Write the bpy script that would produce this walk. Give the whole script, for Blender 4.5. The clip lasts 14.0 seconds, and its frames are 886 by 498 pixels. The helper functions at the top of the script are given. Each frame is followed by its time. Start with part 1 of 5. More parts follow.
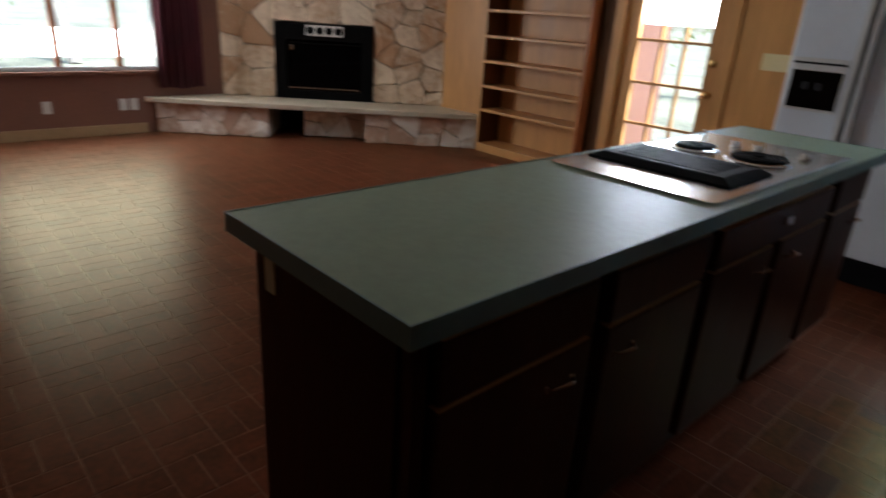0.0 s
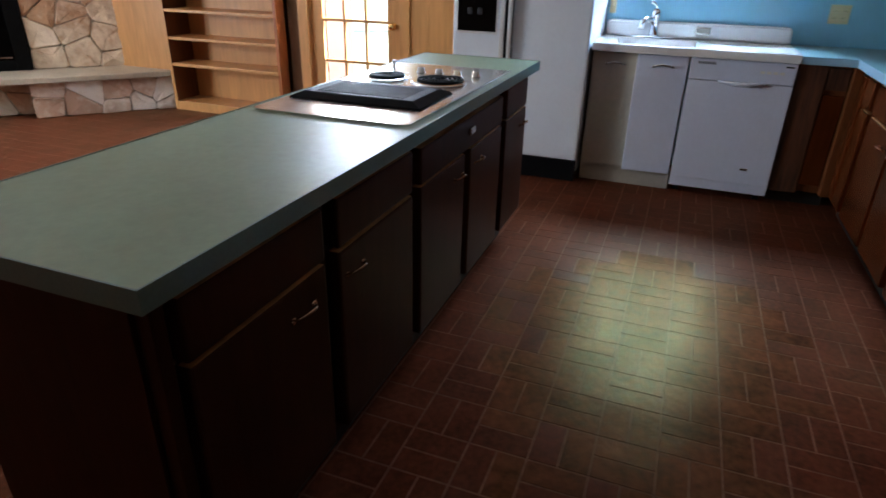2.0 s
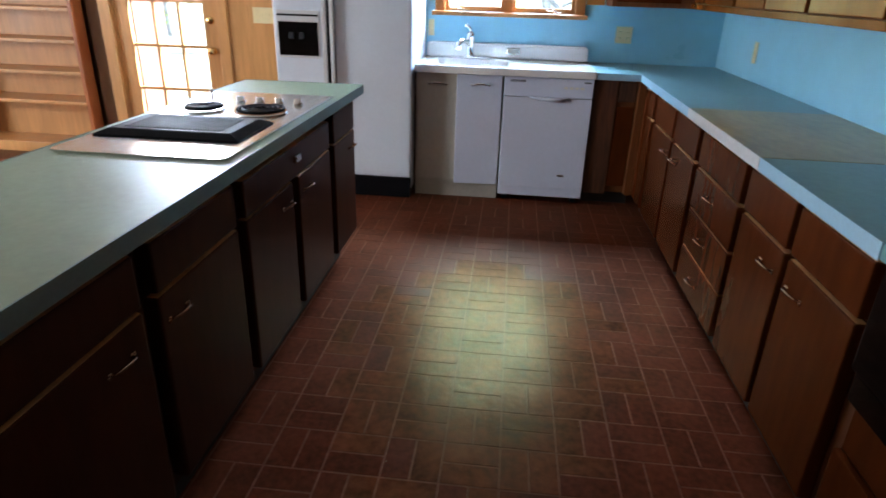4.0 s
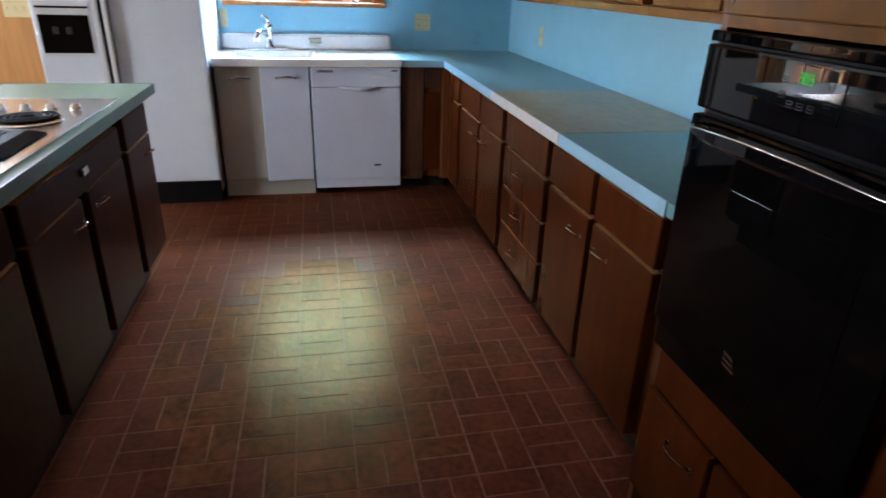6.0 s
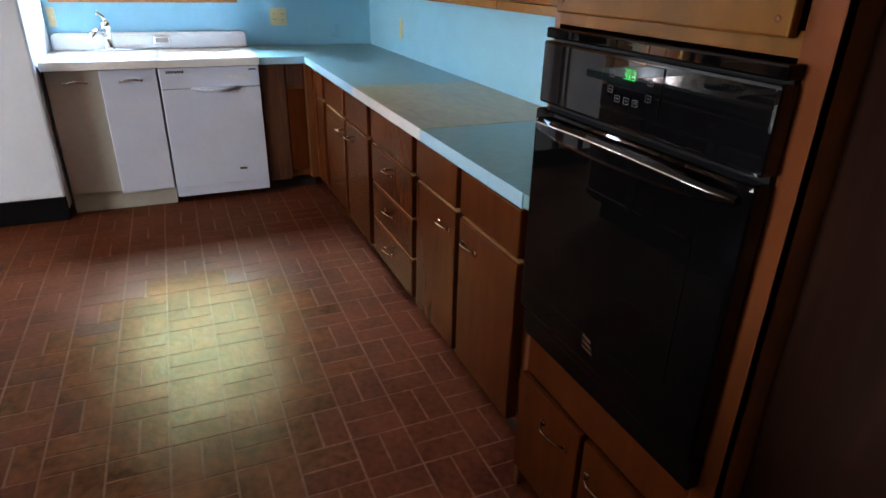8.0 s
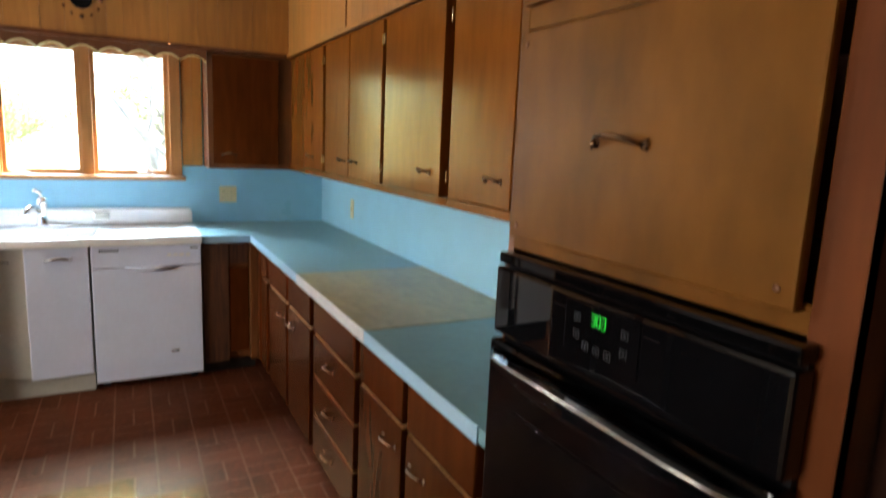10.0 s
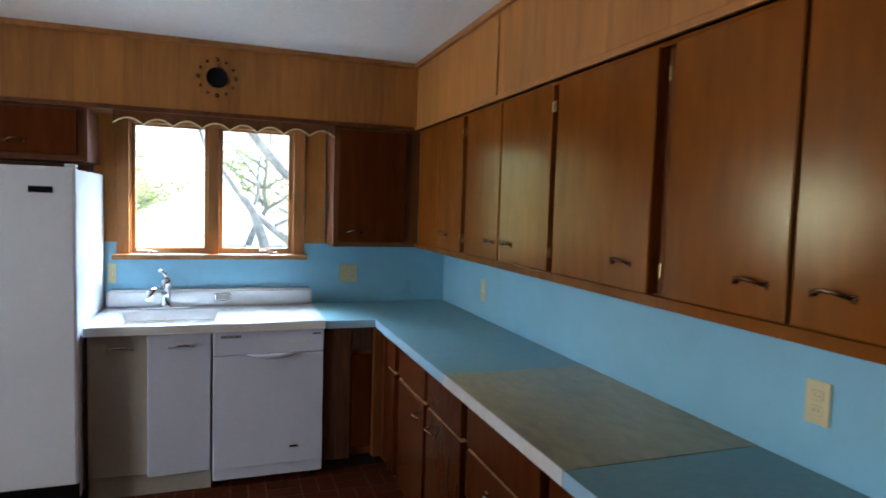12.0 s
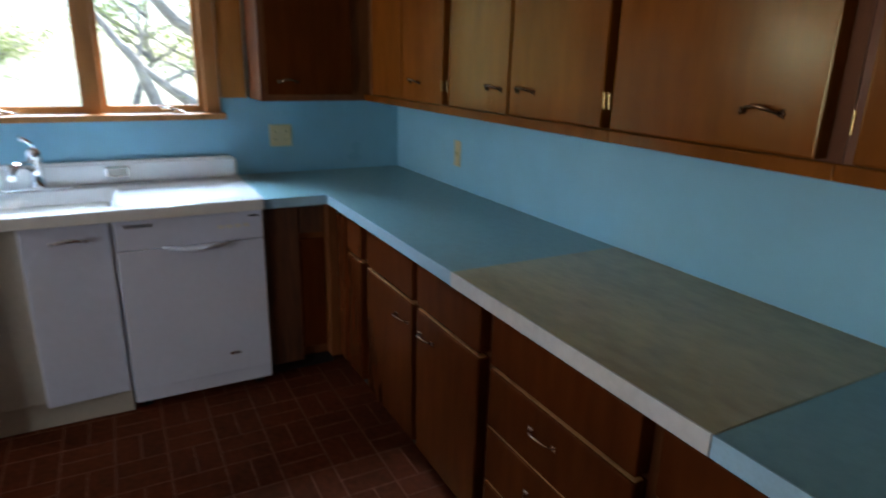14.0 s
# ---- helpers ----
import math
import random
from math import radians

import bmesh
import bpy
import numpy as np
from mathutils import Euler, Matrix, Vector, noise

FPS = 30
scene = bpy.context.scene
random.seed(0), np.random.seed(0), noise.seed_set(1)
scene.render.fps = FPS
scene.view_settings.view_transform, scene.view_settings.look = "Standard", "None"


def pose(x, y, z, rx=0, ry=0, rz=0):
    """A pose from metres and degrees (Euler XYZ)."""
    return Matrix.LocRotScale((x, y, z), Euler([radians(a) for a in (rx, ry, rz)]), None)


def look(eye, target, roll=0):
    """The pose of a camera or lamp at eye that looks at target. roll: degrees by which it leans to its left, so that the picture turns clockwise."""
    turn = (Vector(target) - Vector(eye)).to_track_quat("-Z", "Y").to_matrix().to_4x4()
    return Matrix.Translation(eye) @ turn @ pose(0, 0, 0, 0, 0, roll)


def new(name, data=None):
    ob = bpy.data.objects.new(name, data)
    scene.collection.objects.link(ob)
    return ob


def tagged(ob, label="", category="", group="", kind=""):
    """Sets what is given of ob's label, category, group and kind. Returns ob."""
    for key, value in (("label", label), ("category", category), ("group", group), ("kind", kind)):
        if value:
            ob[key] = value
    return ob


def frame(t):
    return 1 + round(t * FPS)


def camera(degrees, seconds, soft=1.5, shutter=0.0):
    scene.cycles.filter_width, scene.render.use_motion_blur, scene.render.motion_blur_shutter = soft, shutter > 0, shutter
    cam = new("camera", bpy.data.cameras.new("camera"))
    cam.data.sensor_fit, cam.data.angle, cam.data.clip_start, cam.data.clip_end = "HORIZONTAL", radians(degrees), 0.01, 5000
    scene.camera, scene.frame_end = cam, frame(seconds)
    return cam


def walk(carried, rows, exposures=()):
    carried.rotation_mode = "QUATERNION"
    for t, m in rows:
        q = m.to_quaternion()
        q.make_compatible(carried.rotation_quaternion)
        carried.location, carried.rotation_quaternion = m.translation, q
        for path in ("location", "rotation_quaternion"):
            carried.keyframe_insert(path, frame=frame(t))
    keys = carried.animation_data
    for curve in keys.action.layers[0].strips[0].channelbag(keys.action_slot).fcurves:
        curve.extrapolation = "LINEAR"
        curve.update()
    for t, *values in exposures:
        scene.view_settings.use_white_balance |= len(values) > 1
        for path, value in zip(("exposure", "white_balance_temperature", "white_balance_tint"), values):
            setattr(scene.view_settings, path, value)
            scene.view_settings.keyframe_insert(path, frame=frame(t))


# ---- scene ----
cam = camera(72, 14.0, soft=1.6, shutter=0.5)
PATH = [
    (0, (-4.767, 1.653, 1.349), (-3.485, 3.008, 0.626), 3.7),
    (0.5, (-4.795, 1.590, 1.360), (-3.303, 2.668, 0.576), 2.2),
    (1, (-4.814, 1.537, 1.359), (-3.234, 2.437, 0.529), 1.4),
    (1.5, (-4.815, 1.561, 1.354), (-3.165, 2.313, 0.508), 1.3),
    (2, (-4.825, 1.562, 1.362), (-3.130, 2.197, 0.512), 1.3),
    (2.5, (-4.852, 1.524, 1.397), (-3.113, 2.041, 0.554), 2.1),
    (3, (-4.861, 1.497, 1.411), (-3.083, 1.911, 0.593), 2.1),
    (5.5, (-4.805, 1.481, 1.397), (-2.987, 1.248, 0.596), 1.9),
    (6, (-4.811, 1.494, 1.407), (-3.020, 1.114, 0.600), 1.8),
    (6.5, (-4.817, 1.487, 1.422), (-3.063, 0.973, 0.610), 1.3),
    (7, (-4.780, 1.429, 1.403), (-3.050, 0.824, 0.601), 1.3),
    (7.2, (-4.801, 1.431, 1.428), (-3.093, 0.786, 0.614), 1.0),
    (9.3, (-4.724, 1.416, 1.436), (-3.063, 0.571, 0.708), 2.6),
    (9.5, (-4.691, 1.395, 1.458), (-3.002, 0.532, 0.822), 2.5),
    (10, (-4.585, 1.313, 1.528), (-2.835, 0.405, 1.191), 2.5),
    (10.5, (-4.533, 1.297, 1.586), (-2.760, 0.381, 1.448), 1.8),
    (11, (-4.398, 1.319, 1.598), (-2.600, 0.448, 1.508), 1.8),
    (11.5, (-4.221, 1.408, 1.593), (-2.382, 0.627, 1.504), 1.6),
    (12, (-4.080, 1.457, 1.574), (-2.199, 0.790, 1.438), 1.8),
    (12.5, (-3.855, 1.444, 1.557), (-1.953, 0.863, 1.352), 1.3),
    (13, (-3.700, 1.458, 1.552), (-1.800, 0.921, 1.234), 1.0),
    (13.5, (-3.499, 1.518, 1.542), (-1.660, 0.865, 1.105), 1.1),
    (14, (-3.331, 1.476, 1.502), (-1.647, 0.567, 0.920), 1.4),
]
EXPOSURES = [(0.0, 1.9, 5700, 10), (1.0, 2.55, 5500, 10), (2.0, 3.0, 5450, 10), (3.0, 3.3, 5450, 10), (6.5, 3.6, 5500, 10), (7.2, 3.75, 5600, 10), (9.5, 4.0, 6200, 10), (10.4, 3.65, 6350, 10), (11.0, 3.35, 6150, 10), (12.0, 3.0, 5600, 10), (13.0, 2.9, 5550, 10), (14.0, 2.55, 5750, 10)]
walk(cam, [(t, look(eye, target, roll)) for t, eye, target, roll in PATH], EXPOSURES)

# ---- world and light ----
world = bpy.data.worlds.new("sky")
scene.world = world
world.use_nodes = True
wn = world.node_tree.nodes
sky = wn.new("ShaderNodeTexSky")
sky.sky_type, sky.sun_disc = "NISHITA", False
sky.sun_elevation, sky.sun_rotation = radians(49.5), radians(157)
world.node_tree.links.new(sky.outputs[0], wn["Background"].inputs[0])
wn["Background"].inputs[1].default_value = 0.10

sun = new("sun", bpy.data.lights.new("sun", "SUN"))
sun.data.energy, sun.data.angle, sun.data.color = 3.4, radians(0.6), (1.0, 0.95, 0.86)
sun.rotation_euler = (radians(40.5), 0, radians(22.6))


def window_light(x, y, z, w, h, towards, power, colour=(0.70, 0.83, 1.0)):
    """Skylight entering at an opening."""
    ob = new("window_light", bpy.data.lights.new("window_light", "AREA"))
    ob.data.shape, ob.data.size, ob.data.size_y = "RECTANGLE", w, h
    ob.data.energy, ob.data.color = power, colour
    ob.matrix_world = look((x, y, z), (x + towards[0], y + towards[1], z + towards[2]))
    return ob


# skylight at the upper part of the long window and of the garden door, and bright sky high outside the sink window
window_light(-3.35, 8.415, 1.38, 1.58, 1.28, (0, -1, -0.12), 20, (1.0, 0.95, 0.87))
window_light(0.065, 4.215, 1.62, 0.60, 0.52, (-1, 0, -0.1), 6.0, (0.95, 0.97, 1.0))
window_light(1.5, 1.5, 3.3, 2.0, 1.4, (-1.6, 0, -1.75), 88, (0.66, 0.82, 1.0))

# ---- materials ----


def material(name, colour, rough=0.5, metal=0.0, vary=0.12, scale=6.0, bump=0.0, bump_scale=60.0, stretch=(1, 1, 1), coat=0.0, spec=0.5, tint=None, second=None, third=None, fine=40.0, each=0.0):
    """A surface whose colour wanders at two scales, with wear in its gloss and a fine relief."""
    m = bpy.data.materials.new(name)
    m.use_nodes = True
    t = m.node_tree
    bsdf = t.nodes["Principled BSDF"]
    co = t.nodes.new("ShaderNodeTexCoord")
    mp = t.nodes.new("ShaderNodeMapping")
    mp.inputs["Scale"].default_value = stretch
    t.links.new(co.outputs["Object"], mp.inputs[0])
    big, small = t.nodes.new("ShaderNodeTexNoise"), t.nodes.new("ShaderNodeTexNoise")
    for n, s in ((big, scale), (small, fine)):
        n.inputs["Scale"].default_value, n.inputs["Detail"].default_value = s, 5
        t.links.new(mp.outputs[0], n.inputs["Vector"])
    mix = t.nodes.new("ShaderNodeMath")
    mix.operation = "MULTIPLY_ADD"
    mix.inputs[1].default_value = 0.45
    t.links.new(small.outputs[0], mix.inputs[0])
    half = t.nodes.new("ShaderNodeMath")
    half.operation = "MULTIPLY"
    half.inputs[1].default_value = 0.55
    t.links.new(big.outputs[0], half.inputs[0])
    t.links.new(half.outputs[0], mix.inputs[2])
    value = mix.outputs[0]
    if each:
        info = t.nodes.new("ShaderNodeObjectInfo")
        isl = t.nodes.new("ShaderNodeNewGeometry")
        add = t.nodes.new("ShaderNodeMath")
        add.operation = "ADD"
        t.links.new(info.outputs["Random"], add.inputs[0])
        t.links.new(isl.outputs["Random Per Island"], add.inputs[1])
        wrap = t.nodes.new("ShaderNodeMath")
        wrap.operation = "FRACT"
        t.links.new(add.outputs[0], wrap.inputs[0])
        put = t.nodes.new("ShaderNodeMath")
        put.operation = "MULTIPLY_ADD"
        put.inputs[1].default_value = each
        t.links.new(wrap.outputs[0], put.inputs[0])
        t.links.new(value, put.inputs[2])
        less = t.nodes.new("ShaderNodeMath")
        less.operation = "SUBTRACT"
        less.inputs[1].default_value = each / 2
        t.links.new(put.outputs[0], less.inputs[0])
        value = less.outputs[0]
    ramp = t.nodes.new("ShaderNodeValToRGB")
    dark = second or tuple(c * (1 - vary * 2.2) for c in colour)
    ramp.color_ramp.elements[0].position, ramp.color_ramp.elements[1].position = 0.32, 0.68
    ramp.color_ramp.elements[0].color = (*dark, 1)
    ramp.color_ramp.elements[1].color = (*(min(1, c * (1 + vary)) for c in colour), 1)
    if third:
        mid = ramp.color_ramp.elements.new(0.5)
        mid.color = (*third, 1)
    t.links.new(value, ramp.inputs[0])
    t.links.new(ramp.outputs[0], bsdf.inputs["Base Color"])
    rr = t.nodes.new("ShaderNodeMapRange")
    rr.inputs["To Min"].default_value, rr.inputs["To Max"].default_value = max(0.02, rough * 0.75), min(1, rough * 1.25)
    t.links.new(big.outputs[0], rr.inputs[0])
    t.links.new(rr.outputs[0], bsdf.inputs["Roughness"])
    bsdf.inputs["Metallic"].default_value = metal
    bsdf.inputs["Specular IOR Level"].default_value = spec
    if tint:
        bsdf.inputs["Specular Tint"].default_value = (*tint, 1)
    bsdf.inputs["Coat Weight"].default_value = coat
    bsdf.inputs["Coat Roughness"].default_value = 0.12
    if bump:
        bn = t.nodes.new("ShaderNodeTexNoise")
        bn.inputs["Scale"].default_value, bn.inputs["Detail"].default_value = bump_scale, 4
        t.links.new(mp.outputs[0], bn.inputs["Vector"])
        b = t.nodes.new("ShaderNodeBump")
        b.inputs["Strength"].default_value, b.inputs["Distance"].default_value = bump, 0.004
        t.links.new(bn.outputs[0], b.inputs["Height"])
        t.links.new(b.outputs[0], bsdf.inputs["Normal"])
    return m


def waxed(m, colour, rough, ior):
    """Lays a thin yellowed gloss coat of wax or varnish over a material."""
    t = m.node_tree
    bsdf, out = t.nodes["Principled BSDF"], t.nodes["Material Output"]
    bsdf.inputs["Specular IOR Level"].default_value = 0.0
    gloss, fres, mix = t.nodes.new("ShaderNodeBsdfGlossy"), t.nodes.new("ShaderNodeFresnel"), t.nodes.new("ShaderNodeMixShader")
    gloss.inputs["Color"].default_value, gloss.inputs["Roughness"].default_value = (*colour, 1), rough
    fres.inputs["IOR"].default_value = ior
    if bsdf.inputs["Normal"].links:
        t.links.new(bsdf.inputs["Normal"].links[0].from_socket, gloss.inputs["Normal"])
    t.links.new(fres.outputs[0], mix.inputs[0])
    t.links.new(bsdf.outputs[0], mix.inputs[1])
    t.links.new(gloss.outputs[0], mix.inputs[2])
    t.links.new(mix.outputs[0], out.inputs[0])
    return m


def glass_material(name):
    m = bpy.data.materials.new(name)
    m.use_nodes = True
    b = m.node_tree.nodes["Principled BSDF"]
    b.inputs["Base Color"].default_value = (0.97, 0.99, 0.98, 1)
    b.inputs["Roughness"].default_value, b.inputs["IOR"].default_value = 0.02, 1.45
    b.inputs["Transmission Weight"].default_value = 1.0
    return m


def glow_material(name, colour, strength):
    m = bpy.data.materials.new(name)
    m.use_nodes = True
    b = m.node_tree.nodes["Principled BSDF"]
    b.inputs["Base Color"].default_value = (0.004, 0.008, 0.004, 1)
    b.inputs["Emission Color"].default_value, b.inputs["Emission Strength"].default_value = (*colour, 1), strength
    return m


UP = (4, 4, 0.45)
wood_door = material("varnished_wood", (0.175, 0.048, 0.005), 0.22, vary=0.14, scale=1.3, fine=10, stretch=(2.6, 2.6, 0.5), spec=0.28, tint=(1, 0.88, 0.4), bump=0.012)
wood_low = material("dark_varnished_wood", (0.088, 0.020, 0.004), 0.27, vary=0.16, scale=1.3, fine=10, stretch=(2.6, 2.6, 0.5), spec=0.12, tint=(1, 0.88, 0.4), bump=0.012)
wood_tall = material("blotchy_veneer", (0.155, 0.056, 0.009), 0.42, vary=0.24, scale=2.6, fine=8, stretch=(1.6, 1.6, 0.7), spec=0.07, tint=(1, 0.88, 0.4), bump=0.03)
wood_stile = material("orange_stile_wood", (0.13, 0.033, 0.006), 0.6, vary=0.2, scale=2.0, fine=9, stretch=UP, spec=0.1, bump=0.04)
wood_frame = material("brown_wood_frame", (0.15, 0.046, 0.009), 0.5, vary=0.22, scale=1.6, fine=9, stretch=UP, spec=0.35, bump=0.05)
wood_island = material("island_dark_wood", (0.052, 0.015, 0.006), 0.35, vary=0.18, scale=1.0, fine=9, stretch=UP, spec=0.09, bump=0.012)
wood_panel = material("wall_panelling", (0.39, 0.158, 0.028), 0.5, vary=0.14, scale=1.3, fine=8, stretch=UP, spec=0.35, bump=0.05, each=0.16)
wood_light = material("light_oak", (0.57, 0.28, 0.088), 0.42, vary=0.12, scale=1.4, fine=9, stretch=UP, spec=0.35, bump=0.05, each=0.1)
wood_trim = material("orange_trim_wood", (0.40, 0.175, 0.05), 0.42, vary=0.15, scale=1.5, fine=9, stretch=UP, spec=0.35, bump=0.05)
wood_red = material("red_brown_side", (0.40, 0.12, 0.03), 0.42, vary=0.14, scale=1.5, fine=9, stretch=UP, spec=0.35, bump=0.05)
wood_worn = material("rough_worn_wood", (0.10, 0.035, 0.012), 0.55, vary=0.4, scale=2.0, fine=10, stretch=(7, 7, 0.6), bump=0.25, bump_scale=20)
dark_panel = material("dark_stained_panel", (0.018, 0.006, 0.003), 0.75, spec=0.06, vary=0.25, scale=1.5, fine=8, stretch=UP, bump=0.06)
blue_paint = material("blue_wall_paint", (0.29, 0.56, 0.70), 0.30, vary=0.04, scale=1.5, fine=8, bump=0.02, bump_scale=90)
laminate = material("blue_green_laminate", (0.205, 0.36, 0.375), 0.34, vary=0.08, scale=1.5, fine=40)
laminate_edge = material("pale_blue_edging", (0.34, 0.52, 0.63), 0.35, vary=0.06, scale=3, fine=120)
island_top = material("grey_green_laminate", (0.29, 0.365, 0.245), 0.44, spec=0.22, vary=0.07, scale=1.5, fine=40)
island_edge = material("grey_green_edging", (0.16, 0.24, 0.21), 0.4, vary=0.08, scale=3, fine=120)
board_tan = material("stained_tan_board", (0.45, 0.39, 0.20), 0.32, vary=0.12, scale=1.6, fine=14, second=(0.29, 0.24, 0.125), stretch=(1, 2.2, 1))
cream_edge = material("cream_beading", (0.80, 0.66, 0.30), 0.4, vary=0.05)
board_edge = material("pale_board_edge", (0.62, 0.60, 0.56), 0.45, vary=0.08, scale=6)
# white tinted lavender to paint in the bluish daylight on the fronts
dish_white = material("dishwasher_white", (0.73, 0.78, 0.93), 0.25, vary=0.025, scale=3, coat=0.3)
enamel = material("white_enamel", (0.80, 0.80, 0.79), 0.2, vary=0.025, scale=3, coat=0.4)
sink_white = material("sink_porcelain", (0.84, 0.83, 0.79), 0.16, vary=0.03, scale=3, coat=0.5)
steel_paint = material("cream_steel_paint", (0.47, 0.44, 0.37), 0.34, vary=0.05, scale=2.5)
# the bluish daylight is put into this white as well
fridge_white = material("fridge_white", (0.79, 0.84, 0.91), 0.34, vary=0.02, scale=3, bump=0.06, bump_scale=260)
black_gloss = material("black_oven_glass", (0.002, 0.002, 0.0022), 0.025, vary=0.1, scale=3, spec=0.15)
panel_gloss = material("black_panel_glass", (0.003, 0.003, 0.0035), 0.015, vary=0.1, scale=3, spec=0.42)
black_matt = material("black_plastic", (0.006, 0.006, 0.007), 0.5, spec=0.1, vary=0.1, scale=8)
black_iron = material("black_iron", (0.006, 0.006, 0.006), 0.55, spec=0.05, vary=0.2, scale=20, bump=0.1)
chrome = material("chrome", (0.82, 0.82, 0.82), 0.1, 1.0, vary=0.04)
steel = material("brushed_steel", (0.74, 0.71, 0.64), 0.24, 1.0, vary=0.06, scale=2, stretch=(1, 12, 1))
bronze = material("antique_copper", (0.26, 0.15, 0.08), 0.25, 1.0, vary=0.3, scale=30)
copper = material("bright_copper", (0.55, 0.36, 0.24), 0.2, 1.0, vary=0.15, scale=30)
knob_grey = material("grey_button", (0.035, 0.035, 0.04), 0.4)
brass = material("brass", (0.72, 0.5, 0.2), 0.22, 1.0, vary=0.1)
almond = material("almond_plastic", (0.70, 0.60, 0.33), 0.4, vary=0.04)
white_plastic = material("white_plastic", (0.78, 0.77, 0.73), 0.4, vary=0.04)
ceiling_paint = material("ceiling_paint", (0.85, 0.83, 0.76), 0.8, vary=0.04, scale=1.5, bump=0.2, bump_scale=90)
brown_paint = material("brown_wall_paint", (0.22, 0.10, 0.065), 0.7, vary=0.08, scale=2, bump=0.1, bump_scale=120)
plaster = material("plain_panelling", (0.16, 0.085, 0.04), 0.8, vary=0.06, scale=2)
tan_trim = material("tan_baseboard", (0.44, 0.29, 0.15), 0.45, vary=0.1, scale=2)
# near-black colour of the toe kicks and the sink cabinet's side
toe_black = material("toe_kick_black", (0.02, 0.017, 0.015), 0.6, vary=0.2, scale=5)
curtain_red = material("maroon_cloth", (0.085, 0.012, 0.022), 0.85, vary=0.2, scale=3, fine=160, bump=0.15, bump_scale=300)
hearth_stone = material("pale_hearth_slab", (0.58, 0.50, 0.38), 0.5, vary=0.12, scale=4, bump=0.1)
mortar = material("stone_mortar", (0.38, 0.30, 0.22), 0.9, vary=0.2, scale=12, bump=0.4)
flagstone = material("flagstone", (0.80, 0.66, 0.49), 0.75, vary=0.1, scale=4, fine=16, bump=1.0, bump_scale=11, second=(0.52, 0.31, 0.17), third=(0.70, 0.54, 0.38), each=0.5)
flagstone_low = material("hearth_flagstone", (0.80, 0.73, 0.66), 0.75, vary=0.1, scale=4, fine=16, bump=1.0, bump_scale=11, second=(0.52, 0.33, 0.23), third=(0.68, 0.54, 0.43), each=0.5)
brick_vinyl = material("red_brick_vinyl", (0.112, 0.028, 0.012), 0.33, vary=0.22, scale=5, fine=40, bump=0.16, bump_scale=30, each=0.11, spec=0.28, tint=(1, 0.86, 0.3))
# crinkled worn bricks, paler to help paint in the sink window's reflection
brick_worn_glare = material("worn_glare_vinyl", (0.135, 0.042, 0.017), 0.26, vary=0.3, scale=6, fine=30, bump=1.0, bump_scale=9, each=0.06, spec=0.38, tint=(1, 0.86, 0.3))
joint_vinyl = material("vinyl_joint", (0.18, 0.072, 0.04), 0.4, spec=0.45, tint=(1, 0.92, 0.5), vary=0.2, scale=8, bump=0.1)
for m in (brick_vinyl, brick_worn_glare):
    # the sheet's crinkles run on across its printed bricks
    where = m.node_tree.nodes.new("ShaderNodeNewGeometry")
    m.node_tree.links.new(where.outputs["Position"], m.node_tree.nodes["Mapping"].inputs[0])
for m in (brick_vinyl, joint_vinyl):
    waxed(m, (0.95, 0.86, 0.56), 0.33, 1.115)
for m in (flagstone, flagstone_low):
    m.node_tree.nodes["Bump"].inputs["Distance"].default_value = 0.02
# strong yellow gloss puts the reflected garden's colour into this floor patch
waxed(brick_worn_glare, (1.0, 0.80, 0.30), 0.27, 1.132)
brick_worn_glare.node_tree.nodes["Bump"].inputs["Distance"].default_value = 0.005
waxed(wood_door, (1.0, 0.90, 0.46), 0.2, 1.30)
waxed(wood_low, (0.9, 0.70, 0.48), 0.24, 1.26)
pane_glass = glass_material("window_glass")
grass = material("dry_lawn", (0.36, 0.36, 0.26), 0.9, vary=0.3, scale=0.4, fine=6)
bark = material("grey_bark", (0.34, 0.31, 0.28), 0.9, vary=0.3, scale=4, bump=0.5)
leaf = material("spring_leaves", (0.12, 0.16, 0.045), 0.6, vary=0.3, scale=2, each=0.3)
# leaves let some of the sunlight through
leaf_tree = leaf.node_tree
through_leaf, leaf_mix = leaf_tree.nodes.new("ShaderNodeBsdfTranslucent"), leaf_tree.nodes.new("ShaderNodeMixShader")
through_leaf.inputs["Color"].default_value = (0.30, 0.36, 0.12, 1)
leaf_mix.inputs[0].default_value = 0.5
leaf_tree.links.new(leaf_tree.nodes["Principled BSDF"].outputs[0], leaf_mix.inputs[1])
leaf_tree.links.new(through_leaf.outputs[0], leaf_mix.inputs[2])
leaf_tree.links.new(leaf_mix.outputs[0], leaf_tree.nodes["Material Output"].inputs[0])
green_digits = glow_material("green_digits", (0.03, 1.0, 0.05), 0.05)

# ---- building helpers ----


def bm_box(bm, lo, hi, bevel=0.0):
    """An upright box between two corners, its edges rounded off."""
    lo, hi = [min(a, b) for a, b in zip(lo, hi)], [max(a, b) for a, b in zip(lo, hi)]
    got = bmesh.ops.create_cube(bm, size=1.0)["verts"]
    for v in got:
        v.co = Vector([(a + b) / 2 + c * (b - a) for a, b, c in zip(lo, hi, v.co)])
    if bevel:
        edges = list({e for v in got for e in v.link_edges})
        bmesh.ops.bevel(bm, geom=edges, offset=bevel, segments=2, affect="EDGES", profile=0.6)
    return bm


def box(lo, hi, bevel=0.0):
    return bm_box(bmesh.new(), lo, hi, bevel)


